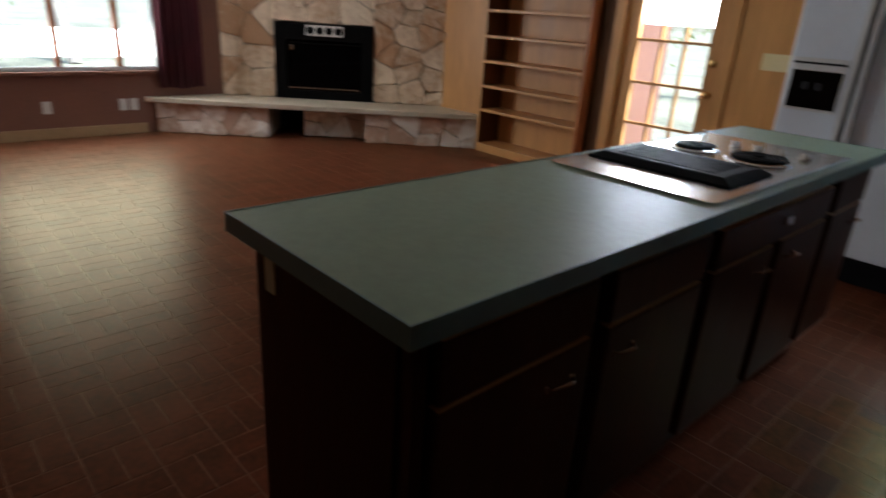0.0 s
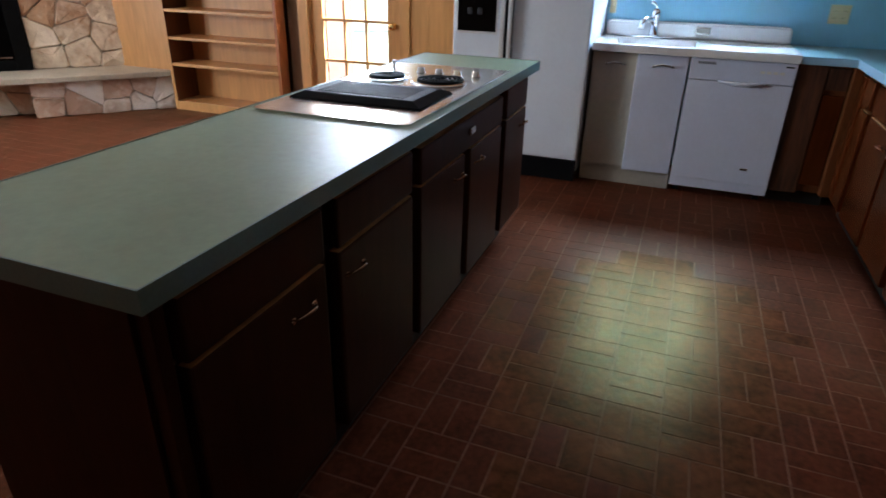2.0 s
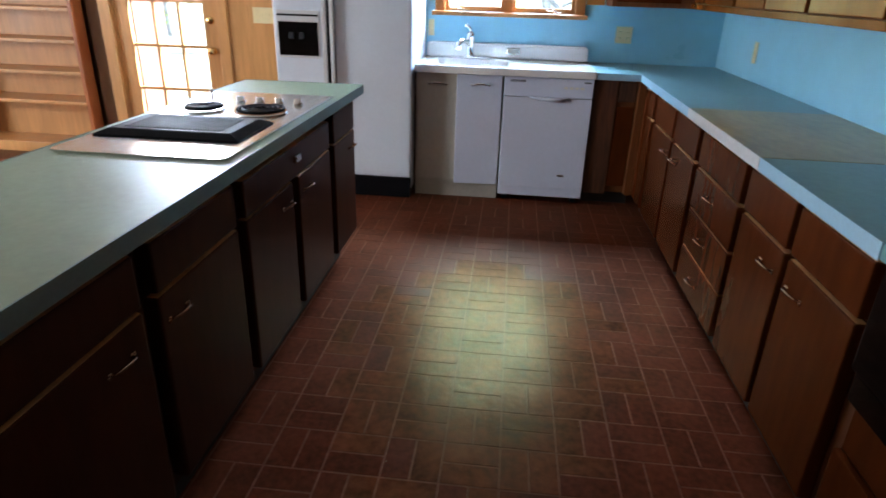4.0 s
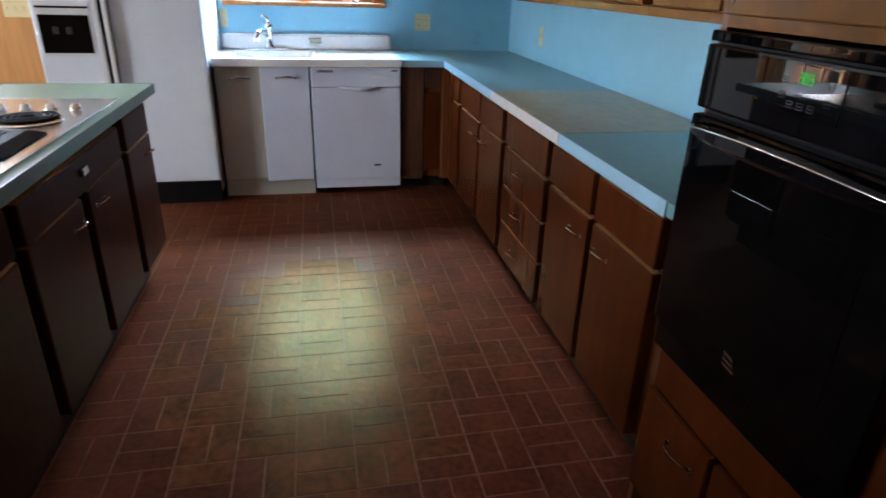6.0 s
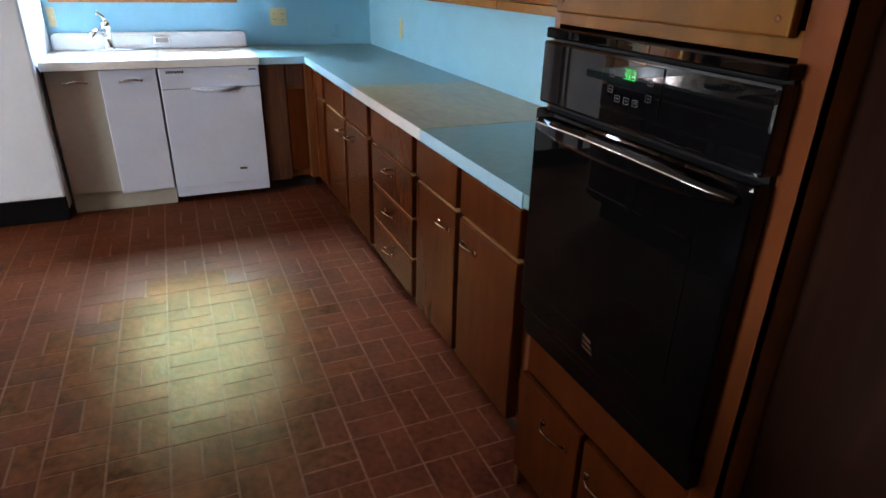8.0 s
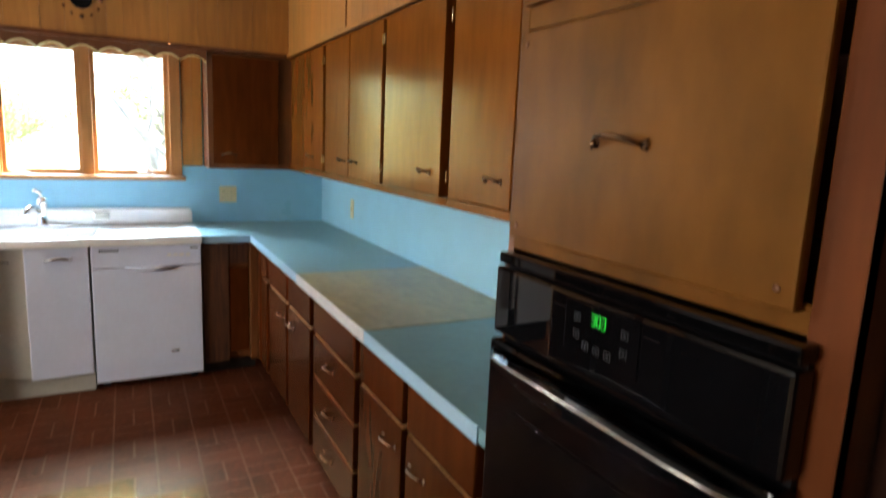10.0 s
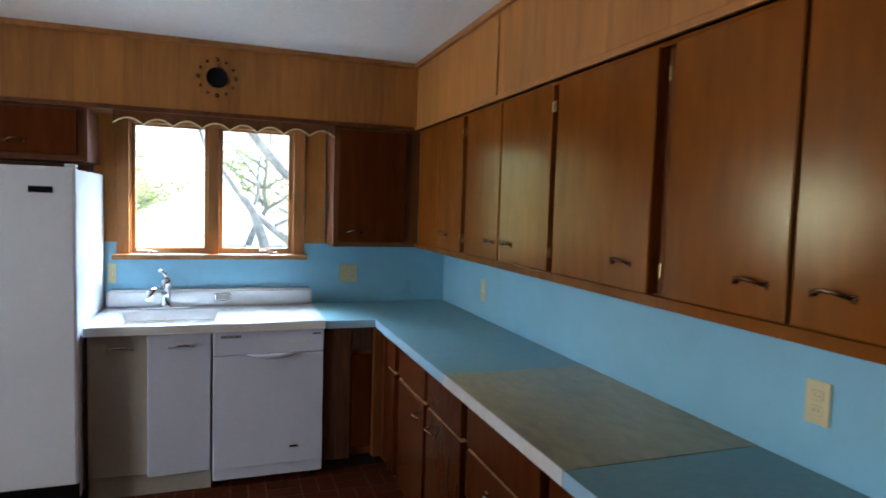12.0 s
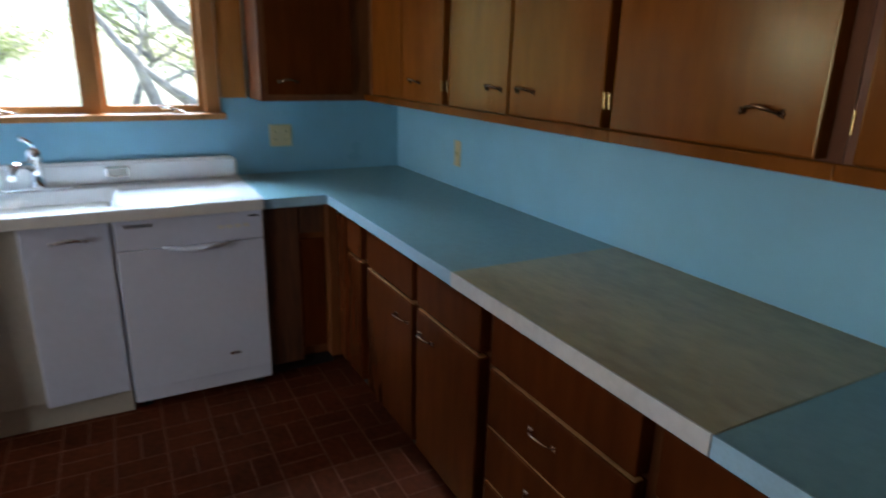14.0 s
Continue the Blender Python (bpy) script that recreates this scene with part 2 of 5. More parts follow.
def tube(bm, points, radius, sides=8, closed_ends=True):
    """A round bar along a line of points; radius may be a list."""
    pts = [Vector(p) for p in points]
    radii = radius if isinstance(radius, (list, tuple)) else [radius] * len(pts)
    rings = []
    side = None
    for i, p in enumerate(pts):
        d = (pts[min(i + 1, len(pts) - 1)] - pts[max(i - 1, 0)]).normalized()
        if side is None:
            side = d.cross(Vector((0, 0, 1)) if abs(d.z) < 0.9 else Vector((1, 0, 0))).normalized()
        side = (side - d * side.dot(d)).normalized()
        up = d.cross(side)
        rings.append([bm.verts.new(p + radii[i] * (math.cos(a) * side + math.sin(a) * up)) for a in (2 * math.pi * k / sides for k in range(sides))])
    for a, b in zip(rings, rings[1:]):
        for k in range(sides):
            bm.faces.new((a[k], a[(k + 1) % sides], b[(k + 1) % sides], b[k]))
    if closed_ends:
        bm.faces.new(list(reversed(rings[0])))
        bm.faces.new(rings[-1])
    return bm


def lathe(bm, profile, centre, axis="z", sides=24):
    """A turned shape: rows of (radius, height) about an axis through centre."""
    c = Vector(centre)
    rings = []
    for r, h in profile:
        ring = []
        for k in range(sides):
            a = 2 * math.pi * k / sides
            u, v = max(r, 1e-4) * math.cos(a), max(r, 1e-4) * math.sin(a)
            ring.append(bm.verts.new(c + Vector({"z": (u, v, h), "x": (h, u, v), "y": (v, h, u)}[axis])))
        rings.append(ring)
    for a, b in zip(rings, rings[1:]):
        for k in range(sides):
            bm.faces.new((a[k], a[(k + 1) % sides], b[(k + 1) % sides], b[k]))
    bm.faces.new(list(reversed(rings[0])))
    bm.faces.new(rings[-1])
    return bm


def prism(bm, outline, axis, lo, hi):
    """A flat outline of (a, b) pushed out along an axis from lo to hi."""
    def at(a, b, c):
        return {"x": (c, a, b), "y": (a, c, b), "z": (a, b, c)}[axis]
    one = [bm.verts.new(at(a, b, lo)) for a, b in outline]
    two = [bm.verts.new(at(a, b, hi)) for a, b in outline]
    bm.faces.new(list(reversed(one)))
    bm.faces.new(two)
    for k in range(len(one)):
        j = (k + 1) % len(one)
        bm.faces.new((one[k], one[j], two[j], two[k]))
    return bm


def mesh_of(name, bm, mat, smooth=False):
    bmesh.ops.recalc_face_normals(bm, faces=bm.faces)
    me = bpy.data.meshes.new(name)
    bm.to_mesh(me)
    bm.free()
    me.materials.append(mat)
    if smooth:
        for p in me.polygons:
            p.use_smooth = True
    return me


def structure(name, bm, mat, label, category, smooth=False):
    ob = new(name, mesh_of(name, bm, mat, smooth))
    return tagged(ob, label, category, kind="structure")


def thing(name, at, label, category, group="", turn=0.0, kind=""):
    """An empty at a thing's base."""
    ob = new(name)
    ob.location, ob.rotation_euler = at, (0, 0, radians(turn))
    ob.empty_display_size = 0.1
    return tagged(ob, label, category, group, kind)


def part(name, bm, mat, parent, label="", smooth=False, local=False):
    """One mesh under a thing or part; bm is in world places unless local."""
    ob = new(name, None) if bm is None else new(name, mesh_of(name, bm, mat, smooth))
    root = parent
    while root.parent:
        root = root.parent
    if not local and root.type == "EMPTY" and bm is not None:
        ob.data.transform(Matrix.Translation(-Vector(root.location)))
    ob.parent = parent
    if label:
        ob["label"] = label
    return ob


def pull(bm, a, b, out, rise=0.028, radius=0.0036, lift=0.012):
    """A bowed cabinet pull from a to b, standing out from the face."""
    a, b, out = Vector(a), Vector(b), Vector(out)
    pts = []
    for k in range(9):
        s = k / 8
        pts.append(a.lerp(b, s) + out * (rise * math.sin(math.pi * s) ** 0.6 + 0.002) + Vector((0, 0, lift * math.sin(math.pi * s))))
    tube(bm, pts, [radius * (1.15 if k in (0, 8) else 1.0 + 0.35 * math.sin(math.pi * k / 8)) for k in range(9)], 8)
    for p in (a, b):
        axis = "xyz"[max(range(3), key=lambda n: abs(out[n]))]
        sign = 1 if out["xyz".index(axis)] > 0 else -1
        lathe(bm, [(0.0075, 0.0), (0.0075, 0.002 * sign), (0.004, 0.005 * sign)], p, axis, 12)
        away = (p - (a + b) / 2).normalized()
        side = away.cross(out)
        for lean in (-0.9, 0.0, 0.9):
            tip = p + (away + side * lean).normalized() * 0.013
            tube(bm, [p + out * 0.003, p.lerp(tip, 0.6) + out * 0.0035, tip + out * 0.001], [0.0022, 0.003, 0.0012], 6)
    return bm

# ---- large structure ----
H_CEIL, SOFFIT = 2.465, 2.058
WEST, NORTH = -7.6, 8.4

# the sheet under the floor bricks: joints show between them
structure("floor", box((WEST, -0.2, -0.12), (0.2, NORTH + 0.2, -0.0009)), joint_vinyl, "red-brown brick-pattern vinyl floor, worn and glossy", "floor")
structure("ceiling", prism(bmesh.new(), [(WEST - 0.2, -0.2), (0.15, -0.2), (0.15, 4.86), (0.36, 4.86), (0.36, NORTH + 0.2), (WEST - 0.2, NORTH + 0.2)], "z", H_CEIL, H_CEIL + 0.12), ceiling_paint, "white painted ceiling with faint texture", "ceiling")
structure("wall_south", box((-4.245, -0.15, 0), (0.15, 0, H_CEIL)), blue_paint, "light blue painted kitchen wall behind the counter", "wall")


def wall_with_hole(name, x0, x1, y0, y1, z1, holes, mat, label, axis="x"):
    """A wall of thickness x0..x1 along y (or, for axis y, the other way round) with openings (a0, a1, z0, z1)."""
    bm = bmesh.new()
    edge = y0
    for a0, a1, b0, b1 in holes:
        spans = [(edge, a0, 0, z1), (a0, a1, 0, b0), (a0, a1, b1, z1)]
        for s0, s1, t0, t1 in spans:
            if s1 - s0 > 1e-4 and t1 - t0 > 1e-4:
                bm_box(bm, (x0, s0, t0) if axis == "x" else (s0, x0, t0), (x1, s1, t1) if axis == "x" else (s1, x1, t1))
        edge = a1
    bm_box(bm, (x0, edge, 0) if axis == "x" else (edge, x0, 0), (x1, y1, z1) if axis == "x" else (y1, x1, z1))
    return structure(name, bm, mat, label, "wall")


WY0, WY1, WZ0, WZ1 = 1.05, 2.015, 1.24, 2.045
wall_with_hole("wall_east_kitchen", 0, 0.15, 0, 3.06, H_CEIL, [(WY0, WY1, WZ0, WZ1)], blue_paint, "light blue painted wall behind the sink")
DY0, DY1, DZ = 3.77, 4.66, 2.03
wall_with_hole("wall_east_door", 0, 0.15, 3.06, 4.90, H_CEIL, [(DY0, DY1, 0, DZ)], plaster, "wall holding the glazed garden door")
structure("wall_east_back", box((0.2, 4.86, 0), (0.35, NORTH + 0.2, H_CEIL)), plaster, "plain wall behind the bookcase", "wall")
structure("wall_return", box((0.0, 4.865, 0), (0.2, 4.90, H_CEIL)), wood_panel, "wood panelled return beside the door", "wall")
wall_with_hole("wall_north", NORTH, NORTH + 0.2, WEST, 0.35, H_CEIL, [(-4.18, -2.52, 0.62, 2.05)], brown_paint, "red-brown painted living room wall under the windows", axis="y")
structure("wall_west", box((WEST - 0.2, -0.2, 0), (WEST, NORTH + 0.2, H_CEIL)), plaster, "plain wall closing the room", "wall")
structure("wall_south_west", box((WEST, 0.40, 0), (-4.245, 0.58, H_CEIL)), dark_panel, "dark-stained wood panelling", "wall")
structure("baseboard", box((WEST, NORTH - 0.02, 0), (-2.72, NORTH, 0.10), 0.004), tan_trim, "tan wooden baseboard", "baseboard")


def boards(parent_name, spans, z0, z1, face, thick, axis, label, mat):
    """Upright panelling boards with a groove between; face is the place of the visible side."""
    root = tagged(new(parent_name, mesh_of(parent_name, box(*(
        ((face, spans[0][0], z0), (face + thick * 0.5, spans[-1][1], z1)) if axis == "x" else ((spans[0][0], face - thick, z0), (spans[-1][1], face - thick * 0.5, z1)))), wood_frame)),
        label, "panelling", kind="structure")
    for a, b in spans:
        if axis == "x":
            bm = box((face - thick * 0.5, a + 0.0005, z0), (face - 0.0002, b - 0.0005, z1), 0.0009)
        else:
            bm = box((a + 0.0005, face - thick * 0.5, z0), (b - 0.0005, face, z1), 0.0009)
        part("board", bm, mat, root)
    return root


def cut(a, b, widths):
    """Boards of uneven width from a to b."""
    out, k, at = [], 0, a
    while at < b - 0.02:
        w = widths[k % len(widths)]
        k += 1
        nxt = b if at + w > b - 0.05 else at + w
        out.append((at, nxt))
        at = nxt
    return out


WIDTHS = (0.14, 0.09, 0.21, 0.12, 0.17, 0.10)
# soffits: boxes above the wall cabinets, faced with boards
structure("soffit_east", box((-0.325, 0.325, SOFFIT), (0, 3.10, H_CEIL)), wood_frame, "boxed soffit above the sink window", "soffit")
structure("soffit_south", box((-3.58, 0, SOFFIT), (0, 0.315, H_CEIL)), wood_frame, "boxed soffit above the wall cabinets", "soffit")
boards("soffit_panelling_east", cut(0.335, 3.10, WIDTHS), SOFFIT + 0.012, H_CEIL, -0.325, 0.024, "x", "honey-brown wood board panelling above the window", wood_panel)
boards("soffit_panelling_south", cut(-3.58, -0.34, (0.17, 0.12, 0.26, 0.14, 0.20)), SOFFIT + 0.012, H_CEIL, 0.335, 0.024, "y", "honey-brown wood board panelling above the cabinets", wood_panel)
boards("window_bay_panelling", cut(0.85, 0.98, (0.065,)) , 1.31, SOFFIT, -0.001, 0.02, "x", "orange-brown wood boards beside the sink window", wood_panel)
boards("window_bay_panelling", cut(2.082, 2.20, (0.06,)), 1.31, SOFFIT, -0.001, 0.02, "x", "orange-brown wood boards beside the sink window", wood_panel)
structure("trim_soffit_east", box((-0.352, 0.335, SOFFIT - 0.012), (-0.338, 3.10, SOFFIT + 0.014), 0.003), wood_frame, "dark wooden trim strip under the soffit", "trim")
structure("trim_soffit_south", box((-3.58, 0.336, SOFFIT - 0.008), (-0.34, 0.349, SOFFIT + 0.016), 0.003), wood_panel, "thin wooden trim strip under the soffit", "trim")
structure("trim_ceiling_east", box((-0.36, 0.335, H_CEIL - 0.03), (-0.338, 3.10, H_CEIL), 0.005), wood_trim, "wooden cornice strip", "trim")
structure("trim_ceiling_south", box((-3.58, 0.336, H_CEIL - 0.03), (-0.36, 0.358, H_CEIL), 0.005), wood_trim, "wooden cornice strip", "trim")
structure("trim_board_joint", box((-1.575, 0.336, SOFFIT + 0.016), (-1.560, 0.343, H_CEIL - 0.03), 0.002), wood_trim, "thin upright cover strip on the panelling", "trim")
# added dark sheet standing in for the shadow in the gap above the refrigerator
structure("wall_shade_fridge", box((-0.02, 2.215, 0), (-0.001, 3.06, 1.758)), wood_frame, "dark sheet added for the shadow behind the refrigerator", "wall panel")
# light panelling by the garden door
boards("door_wall_panelling", cut(3.06, 3.69, (0.16, 0.10, 0.21)), 0, H_CEIL, -0.001, 0.024, "x", "light wood panelling beside the garden door", wood_light)

# ---- sink window ----


def casement_window():
    w = tagged(thing("window_1", (0, 1.51, WZ0), "two-light casement window with orange wooden frame", "window"), kind="structure")
    j = 0.012
    part("jamb", box((0.0, WY0, WZ0), (0.14, WY0 + j, WZ1)), wood_trim, w)
    part("jamb", box((0.0, WY1 - j, WZ0), (0.14, WY1, WZ1)), wood_trim, w)
    part("head", box((0.0, WY0 + j, WZ1 - j), (0.14, WY1 - j, WZ1)), wood_trim, w)
    for y0, y1 in ((0.985, WY0 + 0.005), (WY1 - 0.005, 2.078)):
        part("casing", box((-0.028, y0, 1.235), (-0.001, y1, SOFFIT - 0.002), 0.004), wood_trim, w)
    part("head_casing", box((-0.026, WY0 + 0.005, 2.02), (-0.001, WY1 - 0.005, SOFFIT - 0.002), 0.004), wood_trim, w)
    part("window_sill", box((-0.075, 0.965, 1.208), (0.14, 2.098, 1.238), 0.006), wood_trim, w, "orange wooden sill with rounded nose")
    part("mullion", box((-0.02, 1.508, 1.238), (0.10, 1.572, WZ1 - j), 0.004), wood_trim, w)
    for y0, y1 in ((WY0 + j, 1.508), (1.572, WY1 - j)):
        bm = bmesh.new()
        f = 0.022
        for lo, hi in (((0.02, y0, 1.238), (0.055, y0 + f, 2.034)), ((0.02, y1 - f, 1.238), (0.055, y1, 2.034)),
                       ((0.02, y0 + f, 1.238), (0.055, y1 - f, 1.238 + 0.036)), ((0.02, y0 + f, 2.008), (0.055, y1 - f, 2.034))):
            bm_box(bm, lo, hi, 0.003)
        s = part("sash", bm, wood_trim, w)
        g = part("pane", box((0.034, y0 + f, 1.274), (0.038, y1 - f, 2.008)), pane_glass, s, "clear window pane")
        g.visible_shadow = False
        mid = y0 + 0.12 if y0 < 1.3 else y1 - 0.12
        bm = bmesh.new()
        bm_box(bm, (-0.028, mid - 0.03, 1.239), (0.012, mid + 0.03, 1.253), 0.004)
        tube(bm, [(-0.02, mid, 1.252), (-0.035, mid + 0.03, 1.262), (-0.042, mid + 0.075, 1.262)], 0.006)
        lathe(bm, [(0.008, 0), (0.011, 0.006), (0.008, 0.014)], (-0.042, mid + 0.075, 1.258), "z", 12)
        part("crank", bm, steel, w, "metal window crank", smooth=True)
    return w


casement_window()


def scalloped_valance():
    """A thin board whose lower edge runs in waves."""
    v = thing("valance", (-0.33, 1.5, 1.95), "dark scalloped wooden valance with pale wavy edge", "valance")
    y0, y1, n = 0.85, 2.045, 8
    top, low = SOFFIT - 0.013, 1.975
    wave = []
    for k in range(n * 12 + 1):
        s = k / (n * 12)
        y = y0 + (y1 - y0) * s
        wave.append((y, low + 0.034 * abs(math.sin(math.pi * n * s)) ** 0.9))
    bm = bmesh.new()
    for (a, za), (b, zb) in zip(wave, wave[1:]):
        q = [bm.verts.new(p) for p in ((-0.345, a, za), (-0.345, b, zb), (-0.345, b, top), (-0.345, a, top),
                                       (-0.329, a, za), (-0.329, b, zb), (-0.329, b, top), (-0.329, a, top))]
        for f in ((0, 1, 2, 3), (7, 6, 5, 4), (0, 4, 5, 1), (3, 2, 6, 7)):
            bm.faces.new([q[i] for i in f])
    bmesh.ops.remove_doubles(bm, verts=bm.verts, dist=1e-5)
    part("board", bm, wood_frame, v)
    bm = bmesh.new()
    tube(bm, [(-0.3475, y, z - 0.001) for y, z in wave], 0.0042, 6)
    part("edging", bm, cream_edge, v, "pale beaded edging")
    return v


scalloped_valance()

# ---- kitchen base cabinets ----
FRONT = 0.595


def raised_front(x0, x1, z0, z1, y=FRONT, thick=0.02):
    """A slab door or drawer front with rounded edges, facing +y."""
    return box((x0, y - 0.0215, z0), (x1, y + thick, z1), 0.006)


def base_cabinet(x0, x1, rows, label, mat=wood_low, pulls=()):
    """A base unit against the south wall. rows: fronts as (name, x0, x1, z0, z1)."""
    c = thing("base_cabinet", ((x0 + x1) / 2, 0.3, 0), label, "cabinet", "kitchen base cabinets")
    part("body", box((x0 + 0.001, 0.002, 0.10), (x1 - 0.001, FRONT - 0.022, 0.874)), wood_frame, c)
    part("toe_kick", box((x0 + 0.001, 0.002, 0), (x1 - 0.001, FRONT - 0.065, 0.10)), toe_black, c, "near-black recessed toe kick")
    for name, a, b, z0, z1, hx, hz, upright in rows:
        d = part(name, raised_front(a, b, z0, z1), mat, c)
        # thin light-wood strip paints the gleam on the front's worn upper edge
        part("top_edge", box((a + 0.004, FRONT - 0.012, z1 + 0.0002), (b - 0.004, FRONT + 0.014, z1 + 0.0016), 0.0005), wood_light, d, "pale worn top edge with its lit gleam painted in")
        if hx is not None:
            y = FRONT + 0.02
            bm = bmesh.new()
            if upright:
                pull(bm, (hx, y, hz - 0.045), (hx, y, hz + 0.045), (0, 1, 0))
            else:
                pull(bm, (hx - 0.045, y, hz), (hx + 0.045, y, hz), (0, 1, 0))
            part("handle", bm, copper, d, "bowed copper pull", smooth=True)
    return c


T0, T1, D0, D1 = 0.695, 0.845, 0.125, 0.680
base_cabinet(-1.03, -0.67, [("door", -0.80, -0.70, D0, T1 - 0.01, None, 0, 0), ("drawer", -1.0, -0.83, T0, T1, None, 0, 0), ("door", -1.0, -0.83, D0, D1, None, 0, 0)],
             "dark wood corner base cabinet with narrow doors", wood_low)
base_cabinet(-1.99, -1.03, [("drawer", -1.515, -1.07, T0, T1, None, 0, 0), ("door", -1.515, -1.07, D0, D1, -1.43, 0.60, 0),
                            ("drawer", -1.97, -1.55, T0, T1, None, 0, 0), ("door", -1.97, -1.55, D0, D1, -1.63, 0.60, 0)],
             "dark wood base cabinet with two drawers over two doors")
base_cabinet(-2.61, -1.99, [("drawer", -2.588, -2.03, T0, T1, None, 0, 0), ("drawer", -2.588, -2.03, 0.500, D1, -2.285, 0.605, 0),
                            ("drawer", -2.588, -2.03, 0.315, 0.490, -2.285, 0.41, 0), ("drawer", -2.588, -2.03, D0, 0.305, -2.275, 0.212, 0)],
             "dark wood base cabinet with four stacked drawers")
base_cabinet(-3.575, -2.61, [("drawer", -3.02, -2.64, T0, T1, None, 0, 0), ("door", -3.02, -2.64, D0, D1, -2.93, 0.60, 0),
                            ("drawer", -3.45, -3.055, T0, T1, None, 0, 0), ("door", -3.45, -3.055, D0, D1, -3.14, 0.60, 0)],
             "dark wood base cabinet beside the oven, two drawers over doors")


def corner_filler():
    c = thing("corner_cabinet", (-0.3, 0.75, 0), "worn dark wood cabinet front between dishwasher and corner", "cabinet", "kitchen base cabinets")
    part("body", box((-0.60, 0.60, 0.10), (-0.02, 0.925, 0.874)), wood_frame, c)
    part("toe_kick", box((-0.53, 0.60, 0), (-0.02, 0.925, 0.10)), toe_black, c)
    part("panel", box((-0.622, 0.775, 0.09), (-0.6015, 0.922, 0.872), 0.003), wood_worn, c, "rough worn wooden filler panel")
    part("door", box((-0.618, 0.655, 0.15), (-0.6015, 0.768, 0.70), 0.004), wood_low, c)
    part("drawer", box((-0.618, 0.655, 0.73), (-0.6015, 0.768, 0.855), 0.004), wood_worn, c)
    part("stile", box((-0.668, 0.602, 0.10), (-0.6015, 0.648, 0.872), 0.003), wood_frame, c)


corner_filler()

# the L-shaped worktop: two blue pieces, a tan board let in between them
CT0, CT1, CY = 0.876, 0.914, 0.643


def worktop():
    w = thing("worktop", (-1.0, 0.3, CT0), "blue-green laminate kitchen worktop with pale front edge", "worktop")
    part("corner_piece", prism(bmesh.new(), [(-1.845, 0.002), (-0.002, 0.002), (-0.002, 0.928), (-0.66, 0.928), (-0.66, CY), (-1.845, CY)], "z", CT0, CT1), laminate, w)
    part("end_piece", box((-3.578, 0.002, CT0), (-2.765, CY, CT1)), laminate, w, "darker laminate end piece beside the oven")
    part("edging", box((-1.845, CY, CT0 - 0.004), (-0.664, CY + 0.004, CT1 + 0.0015)), laminate_edge, w)
    part("edging", box((-0.664, CY + 0.004, CT0 - 0.004), (-0.660, 0.928, CT1 + 0.0015)), laminate_edge, w)
    part("edging", box((-3.503, CY, CT0 - 0.004), (-2.765, CY + 0.004, CT1 + 0.0015)), laminate_edge, w)
    b = part("cutting_board", box((-2.762, 0.002, CT0), (-1.848, CY, CT1 + 0.001)), board_tan, w, "stained tan board let into the worktop")
    part("board_edge", box((-2.762, CY, CT0 - 0.004), (-1.848, CY + 0.005, CT1 + 0.002)), board_edge, b, "chipped whitish board edge")
    return w


worktop()

# ---- tall oven cabinet ----


def tall_cabinet():
    x0, x1, y1 = -4.242, -3.58, 0.645
    c = thing("oven_cabinet", (-3.9, 0.32, 0), "tall honey-brown wooden cabinet built round the oven", "cabinet")
    part("side_panel", box((x1 - 0.02, 0.002, 0), (x1, y1, H_CEIL - 0.002)), wood_frame, c)
    part("side_panel", box((x0, 0.002, 0), (x0 + 0.02, y1, H_CEIL - 0.002)), wood_frame, c)
    part("back", box((x0 + 0.02, 0.002, 0.08), (x1 - 0.02, 0.02, H_CEIL - 0.002)), wood_frame, c)
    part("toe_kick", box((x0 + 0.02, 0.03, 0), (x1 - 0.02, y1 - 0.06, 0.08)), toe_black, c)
    for z0, z1 in ((0.08, 0.11), (0.43, 0.568), (1.335, 1.37), (1.742, 1.795), (2.40, H_CEIL - 0.002)):
        part("rail", box((x0 + 0.052, 0.02, z0), (x1 - 0.02, y1, z1)), wood_tall if z0 > 1 else wood_low, c)
    part("stile", box((x0, y1 - 0.02, 0.0), (x0 + 0.052, y1 + 0.001, H_CEIL - 0.002), 0.002), wood_stile, c)
    part("stile", box((-3.606, y1 - 0.018, 1.371), (x1 + 0.001, y1 + 0.001, H_CEIL - 0.003), 0.002), wood_tall, c)
    for name, a, b, z0, z1, hx, hz in (("door", -4.182, -3.61, 1.360, 1.735, -3.887, 1.54), ("door", -3.893, -3.608, 1.781, 2.43, -3.795, 1.85), ("door", -4.184, -3.907, 1.781, 2.43, -3.98, 1.85),
                                       ("door", -3.88, -3.60, 0.10, 0.43, -3.782, 0.35), ("door", -4.19, -3.90, 0.10, 0.43, -3.98, 0.35)):
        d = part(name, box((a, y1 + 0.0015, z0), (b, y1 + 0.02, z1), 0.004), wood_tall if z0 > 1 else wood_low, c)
        bm = bmesh.new()
        pull(bm, (hx - 0.05, y1 + 0.02, hz), (hx + 0.05, y1 + 0.02, hz), (0, 1, 0), rise=0.03, radius=0.003)
        part("handle", bm, bronze, d, "bowed bronze pull", smooth=True)
        if b - a > 0.5:
            for sx in (a + 0.022, b - 0.022):
                for sz in (z0 + 0.024, z1 - 0.024):
                    part("screw", lathe(bmesh.new(), [(0.005, 0), (0.005, 0.0008), (0.004, 0.0016), (0.0, 0.002)], (sx, y1 + 0.0199, sz), "y", 12), wood_frame, d, "small dark screw head", smooth=True)
    return c


tall_cabinet()


